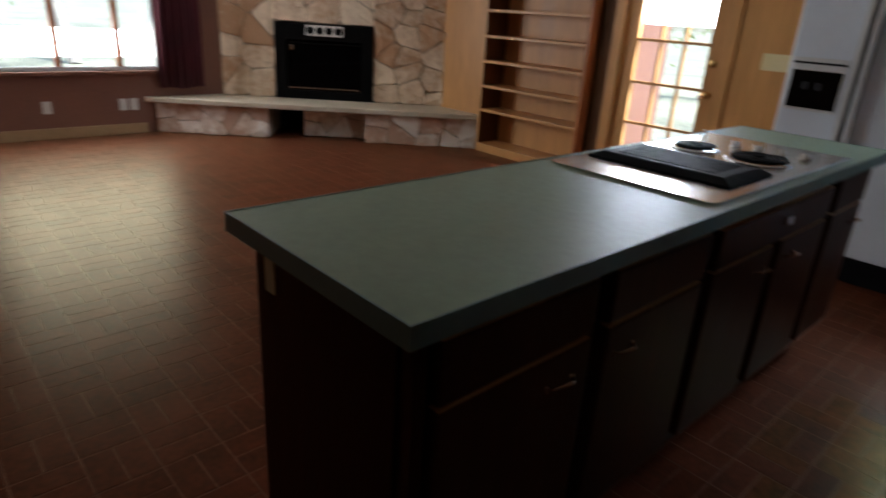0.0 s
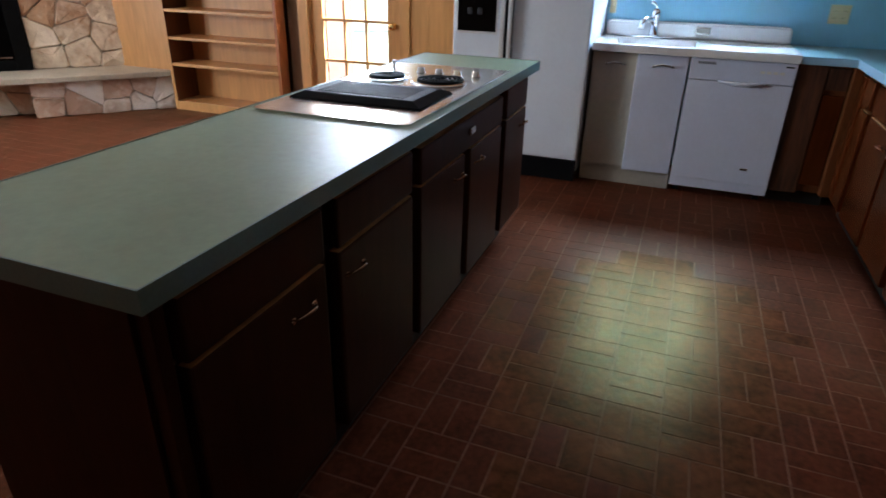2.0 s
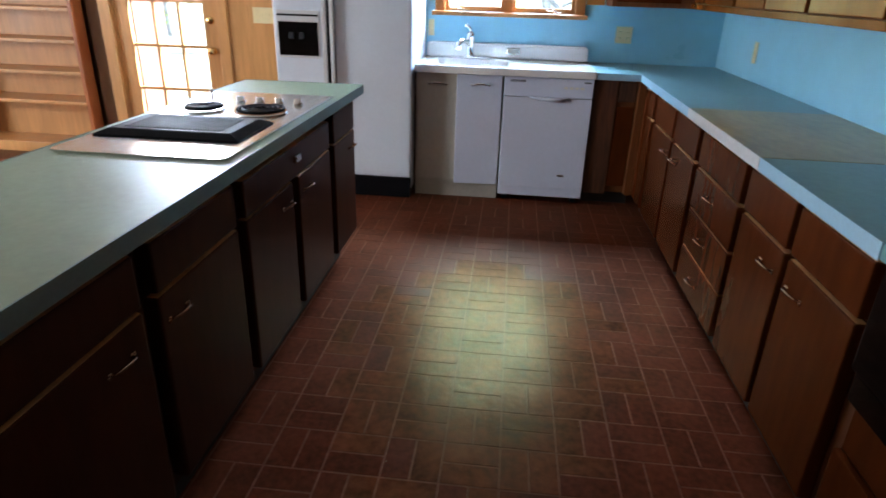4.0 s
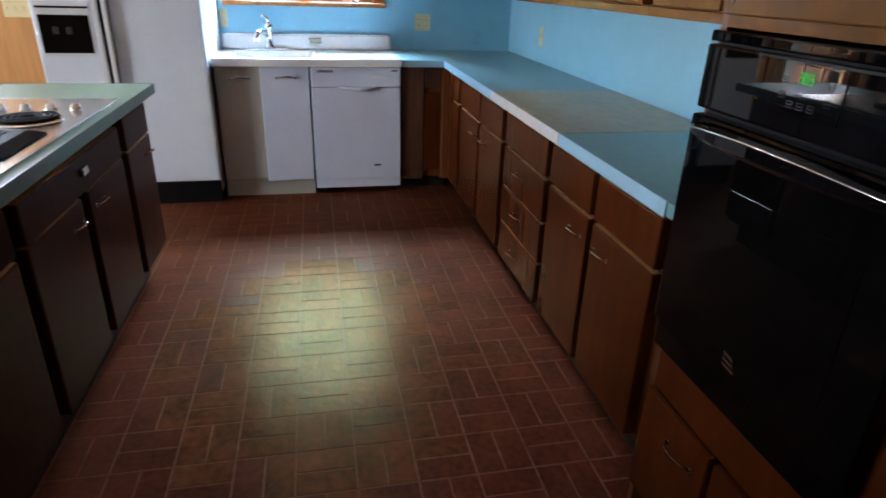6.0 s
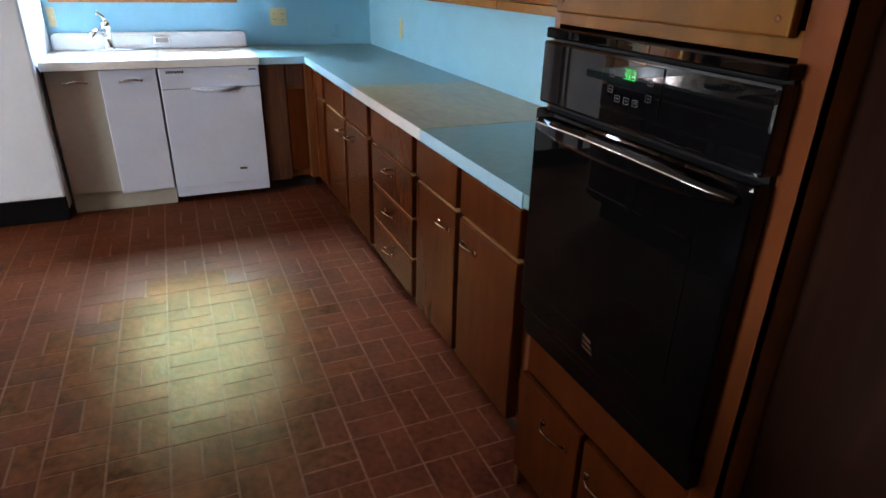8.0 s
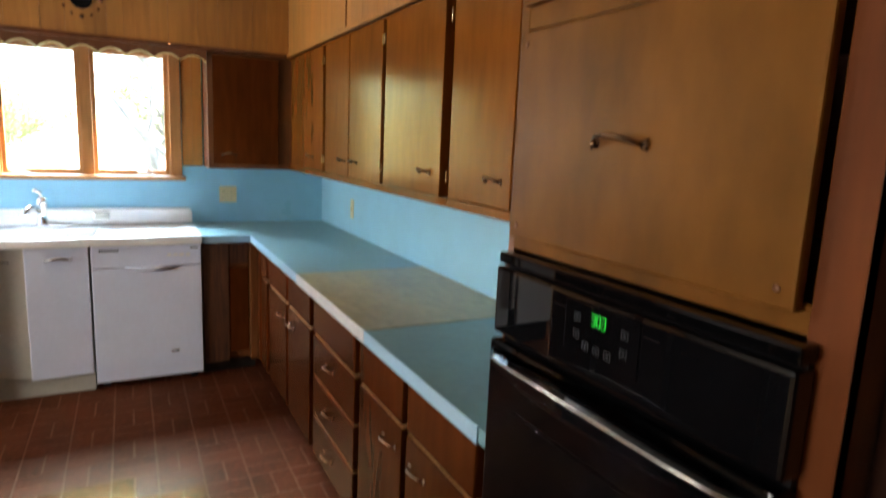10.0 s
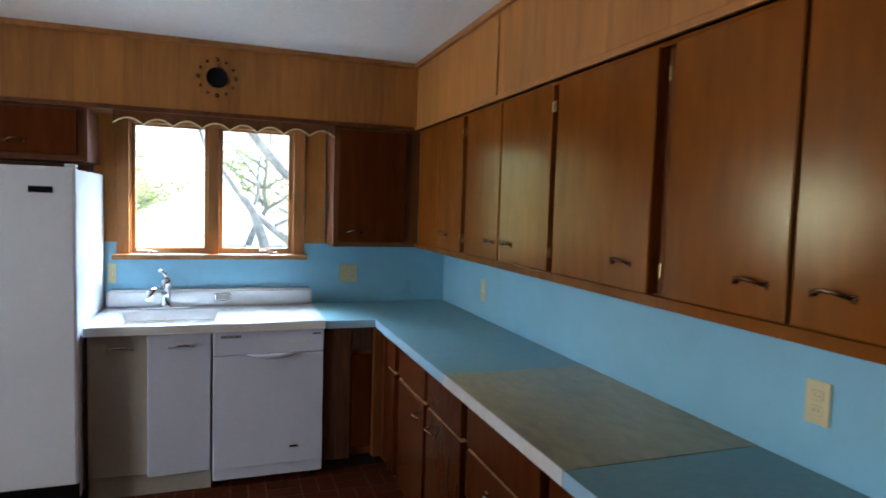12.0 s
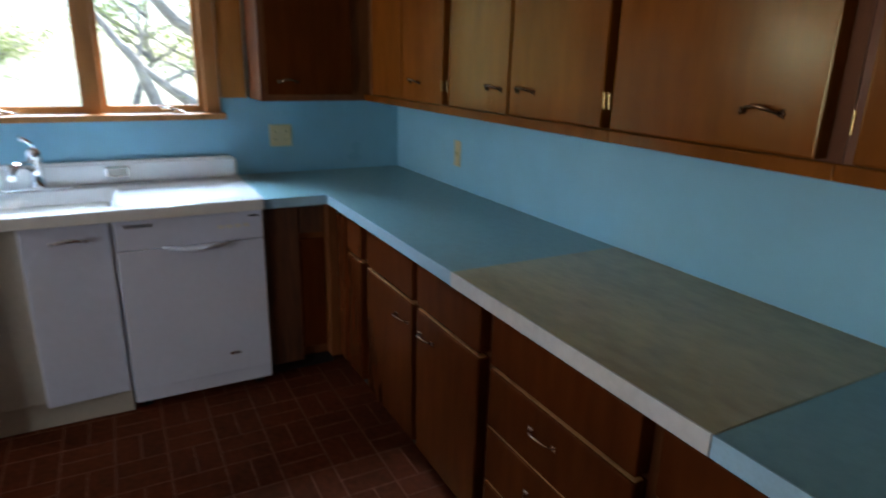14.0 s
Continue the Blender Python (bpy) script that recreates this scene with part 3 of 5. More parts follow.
def wall_oven():
    o = thing("wall_oven", (-3.88, 0.35, 0.52), "black glass built-in wall oven with curved handle", "oven")
    x0, x1, y = -4.208, -3.604, 0.646
    part("body", box((x0 + 0.03, 0.03, 0.575), (x1 - 0.03, y, 1.328)), black_matt, o)
    part("top_trim", box((x0, y + 0.0005, 1.308), (x1, y + 0.034, 1.330), 0.004), black_gloss, o)
    part("flange", box((x0 + 0.004, y + 0.0003, 0.575), (x1 - 0.004, y + 0.012, 1.326)), black_matt, o)
    p = part("control_panel", box((x0, y + 0.0005, 1.172), (x1, y + 0.038, 1.303), 0.006), panel_gloss, o, "glossy black control panel")
    d = part("door", box((x0, y + 0.0005, 0.652), (x1, y + 0.045, 1.160), 0.008), black_gloss, o, "black glass oven door")
    part("window", box((x0 + 0.09, y + 0.045, 0.75), (x1 - 0.09, y + 0.0465, 1.04), 0.0005), black_gloss, d)
    part("bottom_trim", box((x0, y + 0.0005, 0.571), (x1, y + 0.03, 0.644), 0.005), black_gloss, o, "black vented lower trim")
    bm = bmesh.new()
    pts = []
    for k in range(17):
        s = k / 16
        pts.append((x0 + 0.02 + (x1 - x0 - 0.04) * s, y + 0.045 + 0.048 * math.sin(math.pi * s) ** 0.5, 1.134 + 0.008 * math.sin(math.pi * s)))
    rings = []
    for k, (px, py, pz) in enumerate(pts):
        tall = 0.007 + 0.013 * math.sin(math.pi * k / 16) ** 0.6
        rings.append([bm.verts.new((px, py + dy, pz + dz * tall)) for dy, dz in ((-0.007, -1), (0.004, -1), (0.009, -0.6), (0.009, 0.5), (0.004, 1), (-0.007, 1))])
    for a, b in zip(rings, rings[1:]):
        for k in range(6):
            bm.faces.new((a[k], a[(k + 1) % 6], b[(k + 1) % 6], b[k]))
    bm.faces.new(rings[0])
    bm.faces.new(rings[-1])
    part("handle", bm, panel_gloss, d, "bowed black handle blade with a painted edge highlight")
    # thin steel line that paints the highlight along the black blade's edge
    bm = bmesh.new()
    tube(bm, [(a, b + 0.0085, c + 0.012 * math.sin(math.pi * k / 16) ** 0.6) for k, (a, b, c) in enumerate(pts)], 0.0022, 6)
    part("handle_highlight", bm, steel, d, smooth=True)
    s = part("display_frame", box((-3.985, y + 0.0385, 1.208), (-3.822, y + 0.0405, 1.294), 0.0008), panel_gloss, p)
    # the clock reads 3:03 in green bars
    SEG = {"3": "abgcd", "0": "abcdef"}
    BARS = {"a": (0, 1, 1, 1), "b": (1, 0.5, 1, 1), "c": (1, 0, 1, 0.5), "d": (0, 0, 1, 0), "e": (0, 0, 0, 0.5), "f": (0, 0.5, 0, 1), "g": (0, 0.5, 1, 0.5)}
    bm = bmesh.new()
    left = -3.886
    for ch in "303":
        for q in SEG[ch]:
            a0, b0, a1, b1 = BARS[q]
            w, h, t = 0.0072, 0.017, 0.0007
            bm_box(bm, (left - a1 * w - t, y + 0.0406, 1.264 + b0 * h - t), (left - a0 * w + t, y + 0.0412, 1.264 + b1 * h + t))
        left -= 0.0115
    for dot in (1.268, 1.277):
        bm_box(bm, (-3.8965, y + 0.0406, dot - 0.0008), (-3.8949, y + 0.0412, dot + 0.0008))
    part("clock_digits", bm, green_digits, s, "green clock digits")
    for bx, bz in ((-3.852, 1.268), (-3.852, 1.240), (-3.957, 1.268), (-3.957, 1.240), (-3.875, 1.226), (-3.900, 1.226), (-3.925, 1.226)):
        ring = bmesh.new()
        for e0, e1 in (((-1, 0.85), (1, 1)), ((-1, -1), (1, -0.85)), ((-1, -0.85), (-0.85, 0.85)), ((0.85, -0.85), (1, 0.85))):
            bm_box(ring, (bx + e0[0] * 0.007, y + 0.0406, bz + e0[1] * 0.006), (bx + e1[0] * 0.007, y + 0.0411, bz + e1[1] * 0.006))
        bm_box(ring, (bx - 0.0025, y + 0.0406, bz - 0.0012), (bx + 0.0025, y + 0.0411, bz + 0.0012))
        part("button", ring, knob_grey, s, "faint grey touch button")
    # maker's mark as a plain pale square
    bm = bmesh.new()
    for k in range(3):
        prism(bm, [(-3.914 + 0.004 * k, 0.684 + 0.013 * k), (-3.880 + 0.002 * k, 0.688 + 0.013 * k), (-3.876, 0.695 + 0.013 * k), (-3.912 + 0.004 * k, 0.691 + 0.013 * k)], "y", y + 0.0452, y + 0.0465)
    part("badge", bm, steel, d, "small metallic badge of stacked bars")
    return o


wall_oven()

# ---- wall cabinets ----


def wall_cabinet(x0, x1, doors, label):
    c = thing("wall_cabinet", ((x0 + x1) / 2, 0.16, 1.31), label, "cabinet", "kitchen wall cabinets")
    part("body", box((x0 + 0.001, 0.002, 1.312), (x1 - 0.001, 0.300, SOFFIT - 0.010)), wood_frame, c)
    part("bottom_rail", box((x0 + 0.001, 0.3002, 1.312), (x1 - 0.001, 0.326, 1.343), 0.002), wood_door, c)
    part("top_rail", box((x0 + 0.001, 0.3002, 2.033), (x1 - 0.001, 0.326, SOFFIT - 0.010), 0.002), wood_door, c)
    for a, b, hx, hinge in doors:
        d = part("door", box((a, 0.3005, 1.348), (b, 0.342, 2.034), 0.005), wood_door, c)
        if hx is not None:
            bm = bmesh.new()
            pull(bm, (hx - 0.04, 0.342, 1.425), (hx + 0.04, 0.342, 1.425), (0, 1, 0), rise=0.026)
            part("handle", bm, bronze, d, "bowed bronze pull", smooth=True)
        if hinge is not None:
            for z in (1.42, 1.95):
                bm = bmesh.new()
                tube(bm, [(hinge, 0.344, z - 0.020), (hinge, 0.344, z + 0.020)], 0.003, 8)
                part("hinge", bm, brass, d, "small metal hinge")
    return c


wall_cabinet(-1.215, -0.002, [(-0.805, -0.46, None, None), (-1.19, -0.812, -0.95, -1.195)], "brown varnished corner wall cabinet with folding door")
wall_cabinet(-2.10, -1.215, [(-1.64, -1.24, -1.56, -1.233), (-2.085, -1.652, -1.74, -2.092)], "brown varnished two-door wall cabinet")
wall_cabinet(-2.69, -2.10, [(-2.66, -2.12, -2.54, -2.112)], "brown varnished wall cabinet with one wide door")
end_unit = wall_cabinet(-3.578, -2.69, [(-3.115, -2.727, -3.02, -2.717), (-3.55, -3.127, -3.22, None)], "brown varnished two-door wall cabinet beside the oven cabinet")

part("stile", box((-3.577, 0.3005, 1.344), (-3.555, 0.330, 2.032), 0.003), wood_door, end_unit)


def side_wall_cabinet(y0, y1, z0, doors, label):
    c = thing("wall_cabinet", (-0.16, (y0 + y1) / 2, z0), label, "cabinet", "kitchen wall cabinets")
    part("body", box((-0.322, y0 if z0 > 1.5 else 0.302, z0), (-0.022 if z0 < 1.5 else -0.002, y1, SOFFIT - 0.013)), wood_frame, c)
    for a, b, hy in doors:
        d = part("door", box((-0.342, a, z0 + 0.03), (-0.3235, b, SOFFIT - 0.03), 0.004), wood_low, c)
        bm = bmesh.new()
        pull(bm, (-0.342, hy - 0.04, z0 + 0.09), (-0.342, hy + 0.04, z0 + 0.09), (-1, 0, 0), rise=0.026)
        part("handle", bm, bronze, d, "bowed bronze pull", smooth=True)
    return c


side_wall_cabinet(0.346, 0.845, 1.312, [(0.40, 0.815, 0.72)], "dark brown wall cabinet in the corner beside the window")
side_wall_cabinet(2.17, 3.06, 1.76, [(2.215, 2.60, 2.50), (2.63, 3.03, 2.75)], "dark brown low wall cabinet above the refrigerator")

# ---- sink unit ----


def sink_unit():
    """A one-piece enamelled sink top with drainboard and upstand."""
    s = thing("sink", (-0.33, 1.53, 0.876), "white enamelled sink top with drainboard and back upstand", "sink")
    y0, y1, x0, x1, z = 0.932, 2.132, -0.672, -0.025, 0.918
    by0, by1, bx0, bx1, depth = 1.50, 2.03, -0.58, -0.17, 0.13
    bm = bmesh.new()
    # deck with the bowl sunk into it, as a grid of heights
    xs = sorted(set([x0 + (x1 - x0) * k / 26 for k in range(27)]))
    ys = sorted(set([y0 + (y1 - y0) * k / 44 for k in range(45)]))

    def height(x, y):
        r = 0.05
        dx = min(x - bx0, bx1 - x)
        dy = min(y - by0, by1 - y)
        e = min(dx, dy)
        h = z
        if e > 0:
            t = min(1, e / r)
            h = z - depth * (t * t * (3 - 2 * t))
        elif by0 - 0.48 < y < by0 - 0.02 and bx0 < x < bx1:
            h = z - 0.006 - 0.004 * (0.5 + 0.5 * math.cos((y - by0) * 2 * math.pi / 0.055))
        edge = min(x - x0, y - y0, y1 - y)
        if edge < 0.012:
            h = z + 0.004
        return h
    grid = [[bm.verts.new((x, y, height(x, y))) for y in ys] for x in xs]
    for i in range(len(xs) - 1):
        for k in range(len(ys) - 1):
            bm.faces.new((grid[i][k], grid[i + 1][k], grid[i + 1][k + 1], grid[i][k + 1]))
    part("basin", bm, sink_white, s, smooth=True)
    bm = bmesh.new()
    bm_box(bm, (x0 - 0.004, y0, 0.872), (x0 + 0.012, y1, z + 0.004), 0.006)
    part("front_apron", bm, sink_white, s)
    part("end_apron", box((x0 + 0.012, y0 - 0.002, 0.876), (x1, y0 + 0.010, z + 0.004), 0.004), sink_white, s)
    part("end_apron", box((x0 + 0.012, y1 - 0.010, 0.876), (x1, y1 + 0.002, z + 0.004), 0.004), sink_white, s)
    r = 0.03
    out = [(y0, 0.914), (y1, 0.914)] + [(y1 - r + r * math.cos(a), 1.022 - r + r * math.sin(a)) for a in (0, 0.4, 0.8, 1.2, 1.57)] + [(y0 + r - r * math.cos(a), 1.022 - r + r * math.sin(a)) for a in (1.57, 1.2, 0.8, 0.4, 0)]
    bm = prism(bmesh.new(), out, "x", -0.062, -0.004)
    bmesh.ops.bevel(bm, geom=[e for e in bm.edges if all(v.co.x < -0.06 for v in e.verts)], offset=0.012, segments=3, affect="EDGES")
    part("upstand", bm, sink_white, s, "rounded white upstand")
    part("drain", lathe(bmesh.new(), [(0.0, 0.0), (0.04, 0.0), (0.044, 0.003), (0.046, 0.0)], (-0.36, 1.765, 0.790), "z", 24), chrome, s)
    dish = part("soap_dish", box((-0.080, 1.432, 0.950), (-0.060, 1.532, 1.000), 0.008), steel, s, "metal soap dish on the upstand")
    part("recess", box((-0.0815, 1.442, 0.960), (-0.0802, 1.522, 0.990)), steel_paint, dish)
    return s


sink_unit()


def tap():
    t = thing("tap", (-0.11, 1.80, 0.918), "chrome single-lever kitchen tap on a base plate", "tap")
    x, y, z = -0.115, 1.80, 0.921
    part("base_plate", box((x - 0.032, y - 0.135, z), (x + 0.032, y + 0.135, z + 0.010), 0.004), chrome, t)
    part("body", lathe(bmesh.new(), [(0.036, 0.010), (0.033, 0.02), (0.026, 0.05), (0.025, 0.125), (0.030, 0.132), (0.031, 0.165), (0.020, 0.182), (0.010, 0.186)], (x, y, z), "z", 20), chrome, t, smooth=True)
    part("spout", tube(bmesh.new(), [(x, y, z + 0.085), (x - 0.05, y + 0.025, z + 0.118), (x - 0.11, y + 0.052, z + 0.125), (x - 0.150, y + 0.072, z + 0.108), (x - 0.160, y + 0.077, z + 0.065)], [0.019, 0.018, 0.018, 0.020, 0.021], 12), chrome, t, smooth=True)
    part("lever", tube(bmesh.new(), [(x, y, z + 0.180), (x + 0.006, y + 0.006, z + 0.205), (x - 0.006, y + 0.030, z + 0.222), (x - 0.012, y + 0.042, z + 0.226)], [0.011, 0.010, 0.011, 0.013], 10), chrome, t, smooth=True)


tap()


def sink_cabinet():
    c = thing("sink_cabinet", (-0.32, 1.83, 0), "cream painted steel sink cabinet with one door hanging ajar", "cabinet")
    part("body", box((-0.605, 1.535, 0.10), (-0.03, 2.13, 0.862)), steel_paint, c)
    part("toe_kick", box((-0.600, 1.535, 0.0), (-0.03, 2.13, 0.098)), steel_paint, c)
    part("side_panel", box((-0.63, 2.126, 0.0), (-0.05, 2.134, 0.874)), toe_black, c)
    d = part("door", box((-0.632, 1.842, 0.125), (-0.6065, 2.122, 0.868), 0.006), steel_paint, c)
    bm = pull(bmesh.new(), (-0.632, 1.92, 0.795), (-0.632, 2.03, 0.795), (-1, 0, 0), rise=0.02, radius=0.005)
    part("handle", bm, chrome, d, "chrome pull", smooth=True)
    bm = box((-0.632, 1.540, 0.112), (-0.6065, 1.846, 0.868), 0.006)
    bmesh.ops.rotate(bm, verts=bm.verts, cent=(-0.6065, 1.54, 0.868), matrix=Matrix.Rotation(radians(4), 3, "Z"))
    d = part("door", bm, dish_white, c, "white steel door standing slightly open")
    bm = pull(bmesh.new(), (-0.632, 1.63, 0.80), (-0.632, 1.74, 0.80), (-1, 0, 0), rise=0.022, radius=0.006)
    bmesh.ops.rotate(bm, verts=bm.verts, cent=(-0.6065, 1.54, 0.868), matrix=Matrix.Rotation(radians(4), 3, "Z"))
    part("handle", bm, chrome, d, "chrome pull", smooth=True)


sink_cabinet()


def dishwasher():
    d = thing("dishwasher", (-0.32, 1.23, 0), "white built-in dishwasher with pocket handle", "dishwasher")
    y0, y1 = 0.934, 1.528
    part("body", box((-0.60, y0 + 0.004, 0.10), (-0.04, y1 - 0.004, 0.868)), dish_white, d)
    door = part("door", box((-0.645, y0 + 0.003, 0.1095), (-0.6015, y1 - 0.003, 0.7385), 0.006), dish_white, d)
    c = part("control_panel", box((-0.650, y0 + 0.003, 0.741), (-0.6015, y1 - 0.003, 0.868), 0.008), dish_white, d, "white control panel")
    bm = bmesh.new()
    pts = [(-0.650 - 0.026 * math.sin(math.pi * k / 14) ** 0.7, 1.09 + 0.26 * k / 14, 0.742 - 0.010 * math.sin(math.pi * k / 14)) for k in range(15)]
    tube(bm, pts, [0.006 + 0.010 * math.sin(math.pi * k / 14) for k in range(15)], 10)
    part("handle", bm, dish_white, c, "white bowed handle lip", smooth=True)
    for k in range(8):
        part("vent_slot", box((-0.6515, 1.385 + k * 0.013, 0.835), (-0.6498, 1.392 + k * 0.013, 0.850)), black_matt, c)
    for k in range(4):
        part("button", box((-0.6520, 1.00 + k * 0.035, 0.800), (-0.6495, 1.024 + k * 0.035, 0.815), 0.0006), white_plastic, c)
    part("mark", box((-0.6510, 0.955, 0.842), (-0.6495, 1.0, 0.850)), black_matt, c, "small grey mark")
    part("badge", box((-0.6475, 1.075, 0.200), (-0.6445, 1.12, 0.213), 0.001), steel, door, "small oval badge")
    part("kick_plate", box((-0.632, y0 + 0.003, 0.045), (-0.59, y1 - 0.003, 0.108), 0.004), dish_white, d)
    for y in (y0 + 0.05, y1 - 0.05):
        part("foot", box((-0.58, y - 0.02, 0), (-0.54, y + 0.02, 0.045)), black_matt, d)


dishwasher()

# ---- refrigerator ----


def refrigerator():
    f = thing("refrigerator", (-0.40, 2.60, 0), "white side-by-side refrigerator with black ice dispenser", "refrigerator")
    y0, y1, xf, ztop = 2.140, 3.055, -0.745, 1.71
    part("body", box((xf + 0.07, y0 + 0.004, 0.06), (-0.03, y1 - 0.004, ztop - 0.008), 0.006), fridge_white, f)
    r = part("door", box((xf, y0, 0.155), (xf + 0.065, 2.645, ztop), 0.014), fridge_white, f, "wide white right-hand door")
    l = part("door", box((xf, 2.720, 0.155), (xf + 0.065, y1, ztop), 0.014), fridge_white, f, "narrow white freezer door")
    part("centre_strip", box((xf + 0.02, 2.648, 0.16), (xf + 0.066, 2.717, ztop - 0.01)), black_matt, f)
    for y in (2.655, 2.705):
        bm = bmesh.new()
        bm_box(bm, (xf - 0.040, y - 0.014, 0.30), (xf - 0.010, y + 0.014, 1.64), 0.008)
        for z in (0.34, 1.60):
            bm_box(bm, (xf - 0.012, y - 0.010, z - 0.02), (xf + 0.03, y + 0.010, z + 0.02))
        part("handle", bm, enamel, r if y < 2.68 else l, "full-height bright handle")
    g = part("dispenser", box((xf - 0.006, 2.745, 0.940), (xf - 0.0005, 3.03, 1.235), 0.003), enamel, l, "ice and water dispenser surround")
    part("recess", box((xf - 0.0075, 2.755, 0.955), (xf - 0.0062, 3.02, 1.165)), black_gloss, g, "black dispenser recess")
    part("strip", box((xf - 0.0085, 2.750, 1.200), (xf - 0.0062, 3.025, 1.212)), black_matt, g)
    part("lever", box((xf - 0.016, 2.85, 1.06), (xf - 0.0077, 2.88, 1.10), 0.002), knob_grey, g)
    part("lever", box((xf - 0.016, 2.92, 1.06), (xf - 0.0077, 2.95, 1.10), 0.002), knob_grey, g)
    part("name_plate", box((xf - 0.003, 2.235, 1.585), (xf - 0.0004, 2.335, 1.615), 0.001), black_matt, r, "small dark name plate")
    part("base_grille", box((xf + 0.03, y0 + 0.01, 0.0), (xf + 0.10, y1 - 0.01, 0.145), 0.004), black_matt, f, "black base grille")
    part("hinge_cover", box((xf + 0.01, y0 + 0.005, ztop + 0.0005), (xf + 0.08, y0 + 0.05, ztop + 0.016), 0.005), fridge_white, f)
    part("base", box((-0.6, y0 + 0.02, 0), (-0.05, y1 - 0.02, 0.06)), black_matt, f)


refrigerator()

# ---- island with cooktop ----


def island():
    c = thing("island_cabinet", (-2.9, 2.58, 0), "long dark wood kitchen island cabinet with drawers and doors", "island")
    y, yb, x0, x1 = 2.30, 2.83, -4.205, -1.725
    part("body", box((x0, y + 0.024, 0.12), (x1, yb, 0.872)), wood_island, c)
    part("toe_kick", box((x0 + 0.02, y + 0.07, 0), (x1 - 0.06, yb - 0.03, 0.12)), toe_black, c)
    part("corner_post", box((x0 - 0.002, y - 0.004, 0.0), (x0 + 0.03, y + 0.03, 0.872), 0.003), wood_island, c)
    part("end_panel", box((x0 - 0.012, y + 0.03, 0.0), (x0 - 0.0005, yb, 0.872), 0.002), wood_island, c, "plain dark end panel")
    part("patch", box((x0 - 0.016, 2.742, 0.765), (x0 - 0.0125, 2.782, 0.862), 0.001), almond, c, "small tan wood patch under the worktop")
    fronts = (("drawer", -4.16, -3.705, 0.715, 0.845, None, 0), ("door", -4.16, -3.705, 0.155, 0.703, -3.81, 0.63),
              ("drawer", -3.64, -3.185, 0.715, 0.845, None, 0), ("door", -3.64, -3.185, 0.155, 0.703, -3.565, 0.63),
              ("drawer", -3.12, -2.19, 0.715, 0.835, None, 0), ("door", -3.12, -2.69, 0.155, 0.706, -2.765, 0.635), ("door", -2.622, -2.19, 0.155, 0.706, -2.53, 0.64),
              ("drawer", -2.115, -1.74, 0.715, 0.850, None, 0), ("door", -2.115, -1.74, 0.155, 0.706, -1.82, 0.635))
    for name, a, b, z0, z1, hx, hz in fronts:
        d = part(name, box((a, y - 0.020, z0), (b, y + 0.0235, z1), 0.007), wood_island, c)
        # same light-wood strip, painting the lit line along each front's top
        part("top_edge", box((a + 0.004, y - 0.0165, z1 + 0.0002), (b - 0.004, y + 0.012, z1 + 0.0014), 0.0005), wood_light, d, "pale worn top edge with its lit gleam painted in")
        if hx is not None:
            bm = pull(bmesh.new(), (hx - 0.04, y - 0.020, hz), (hx + 0.04, y - 0.020, hz), (0, -1, 0), rise=0.026)
            part("handle", bm, copper, d, "bowed copper pull", smooth=True)
        if name == "drawer" and b - a > 0.9:
            part("knob", box((-2.668, y - 0.034, 0.772), (-2.612, y - 0.0205, 0.800), 0.004), steel, d, "small metal plate on the drawer")
    t = thing("island_worktop", (-2.9, 2.56, 0.874), "grey-green laminate island worktop with square edge", "worktop")
    part("top", box((-4.246, 2.262, 0.874), (-1.604, 2.90, 0.913)), island_top, t)
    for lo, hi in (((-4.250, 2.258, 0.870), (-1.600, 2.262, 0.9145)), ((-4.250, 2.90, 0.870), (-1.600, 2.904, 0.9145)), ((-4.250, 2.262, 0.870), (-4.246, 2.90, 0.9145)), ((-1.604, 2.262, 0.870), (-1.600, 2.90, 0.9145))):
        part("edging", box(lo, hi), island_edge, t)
    return c


island()


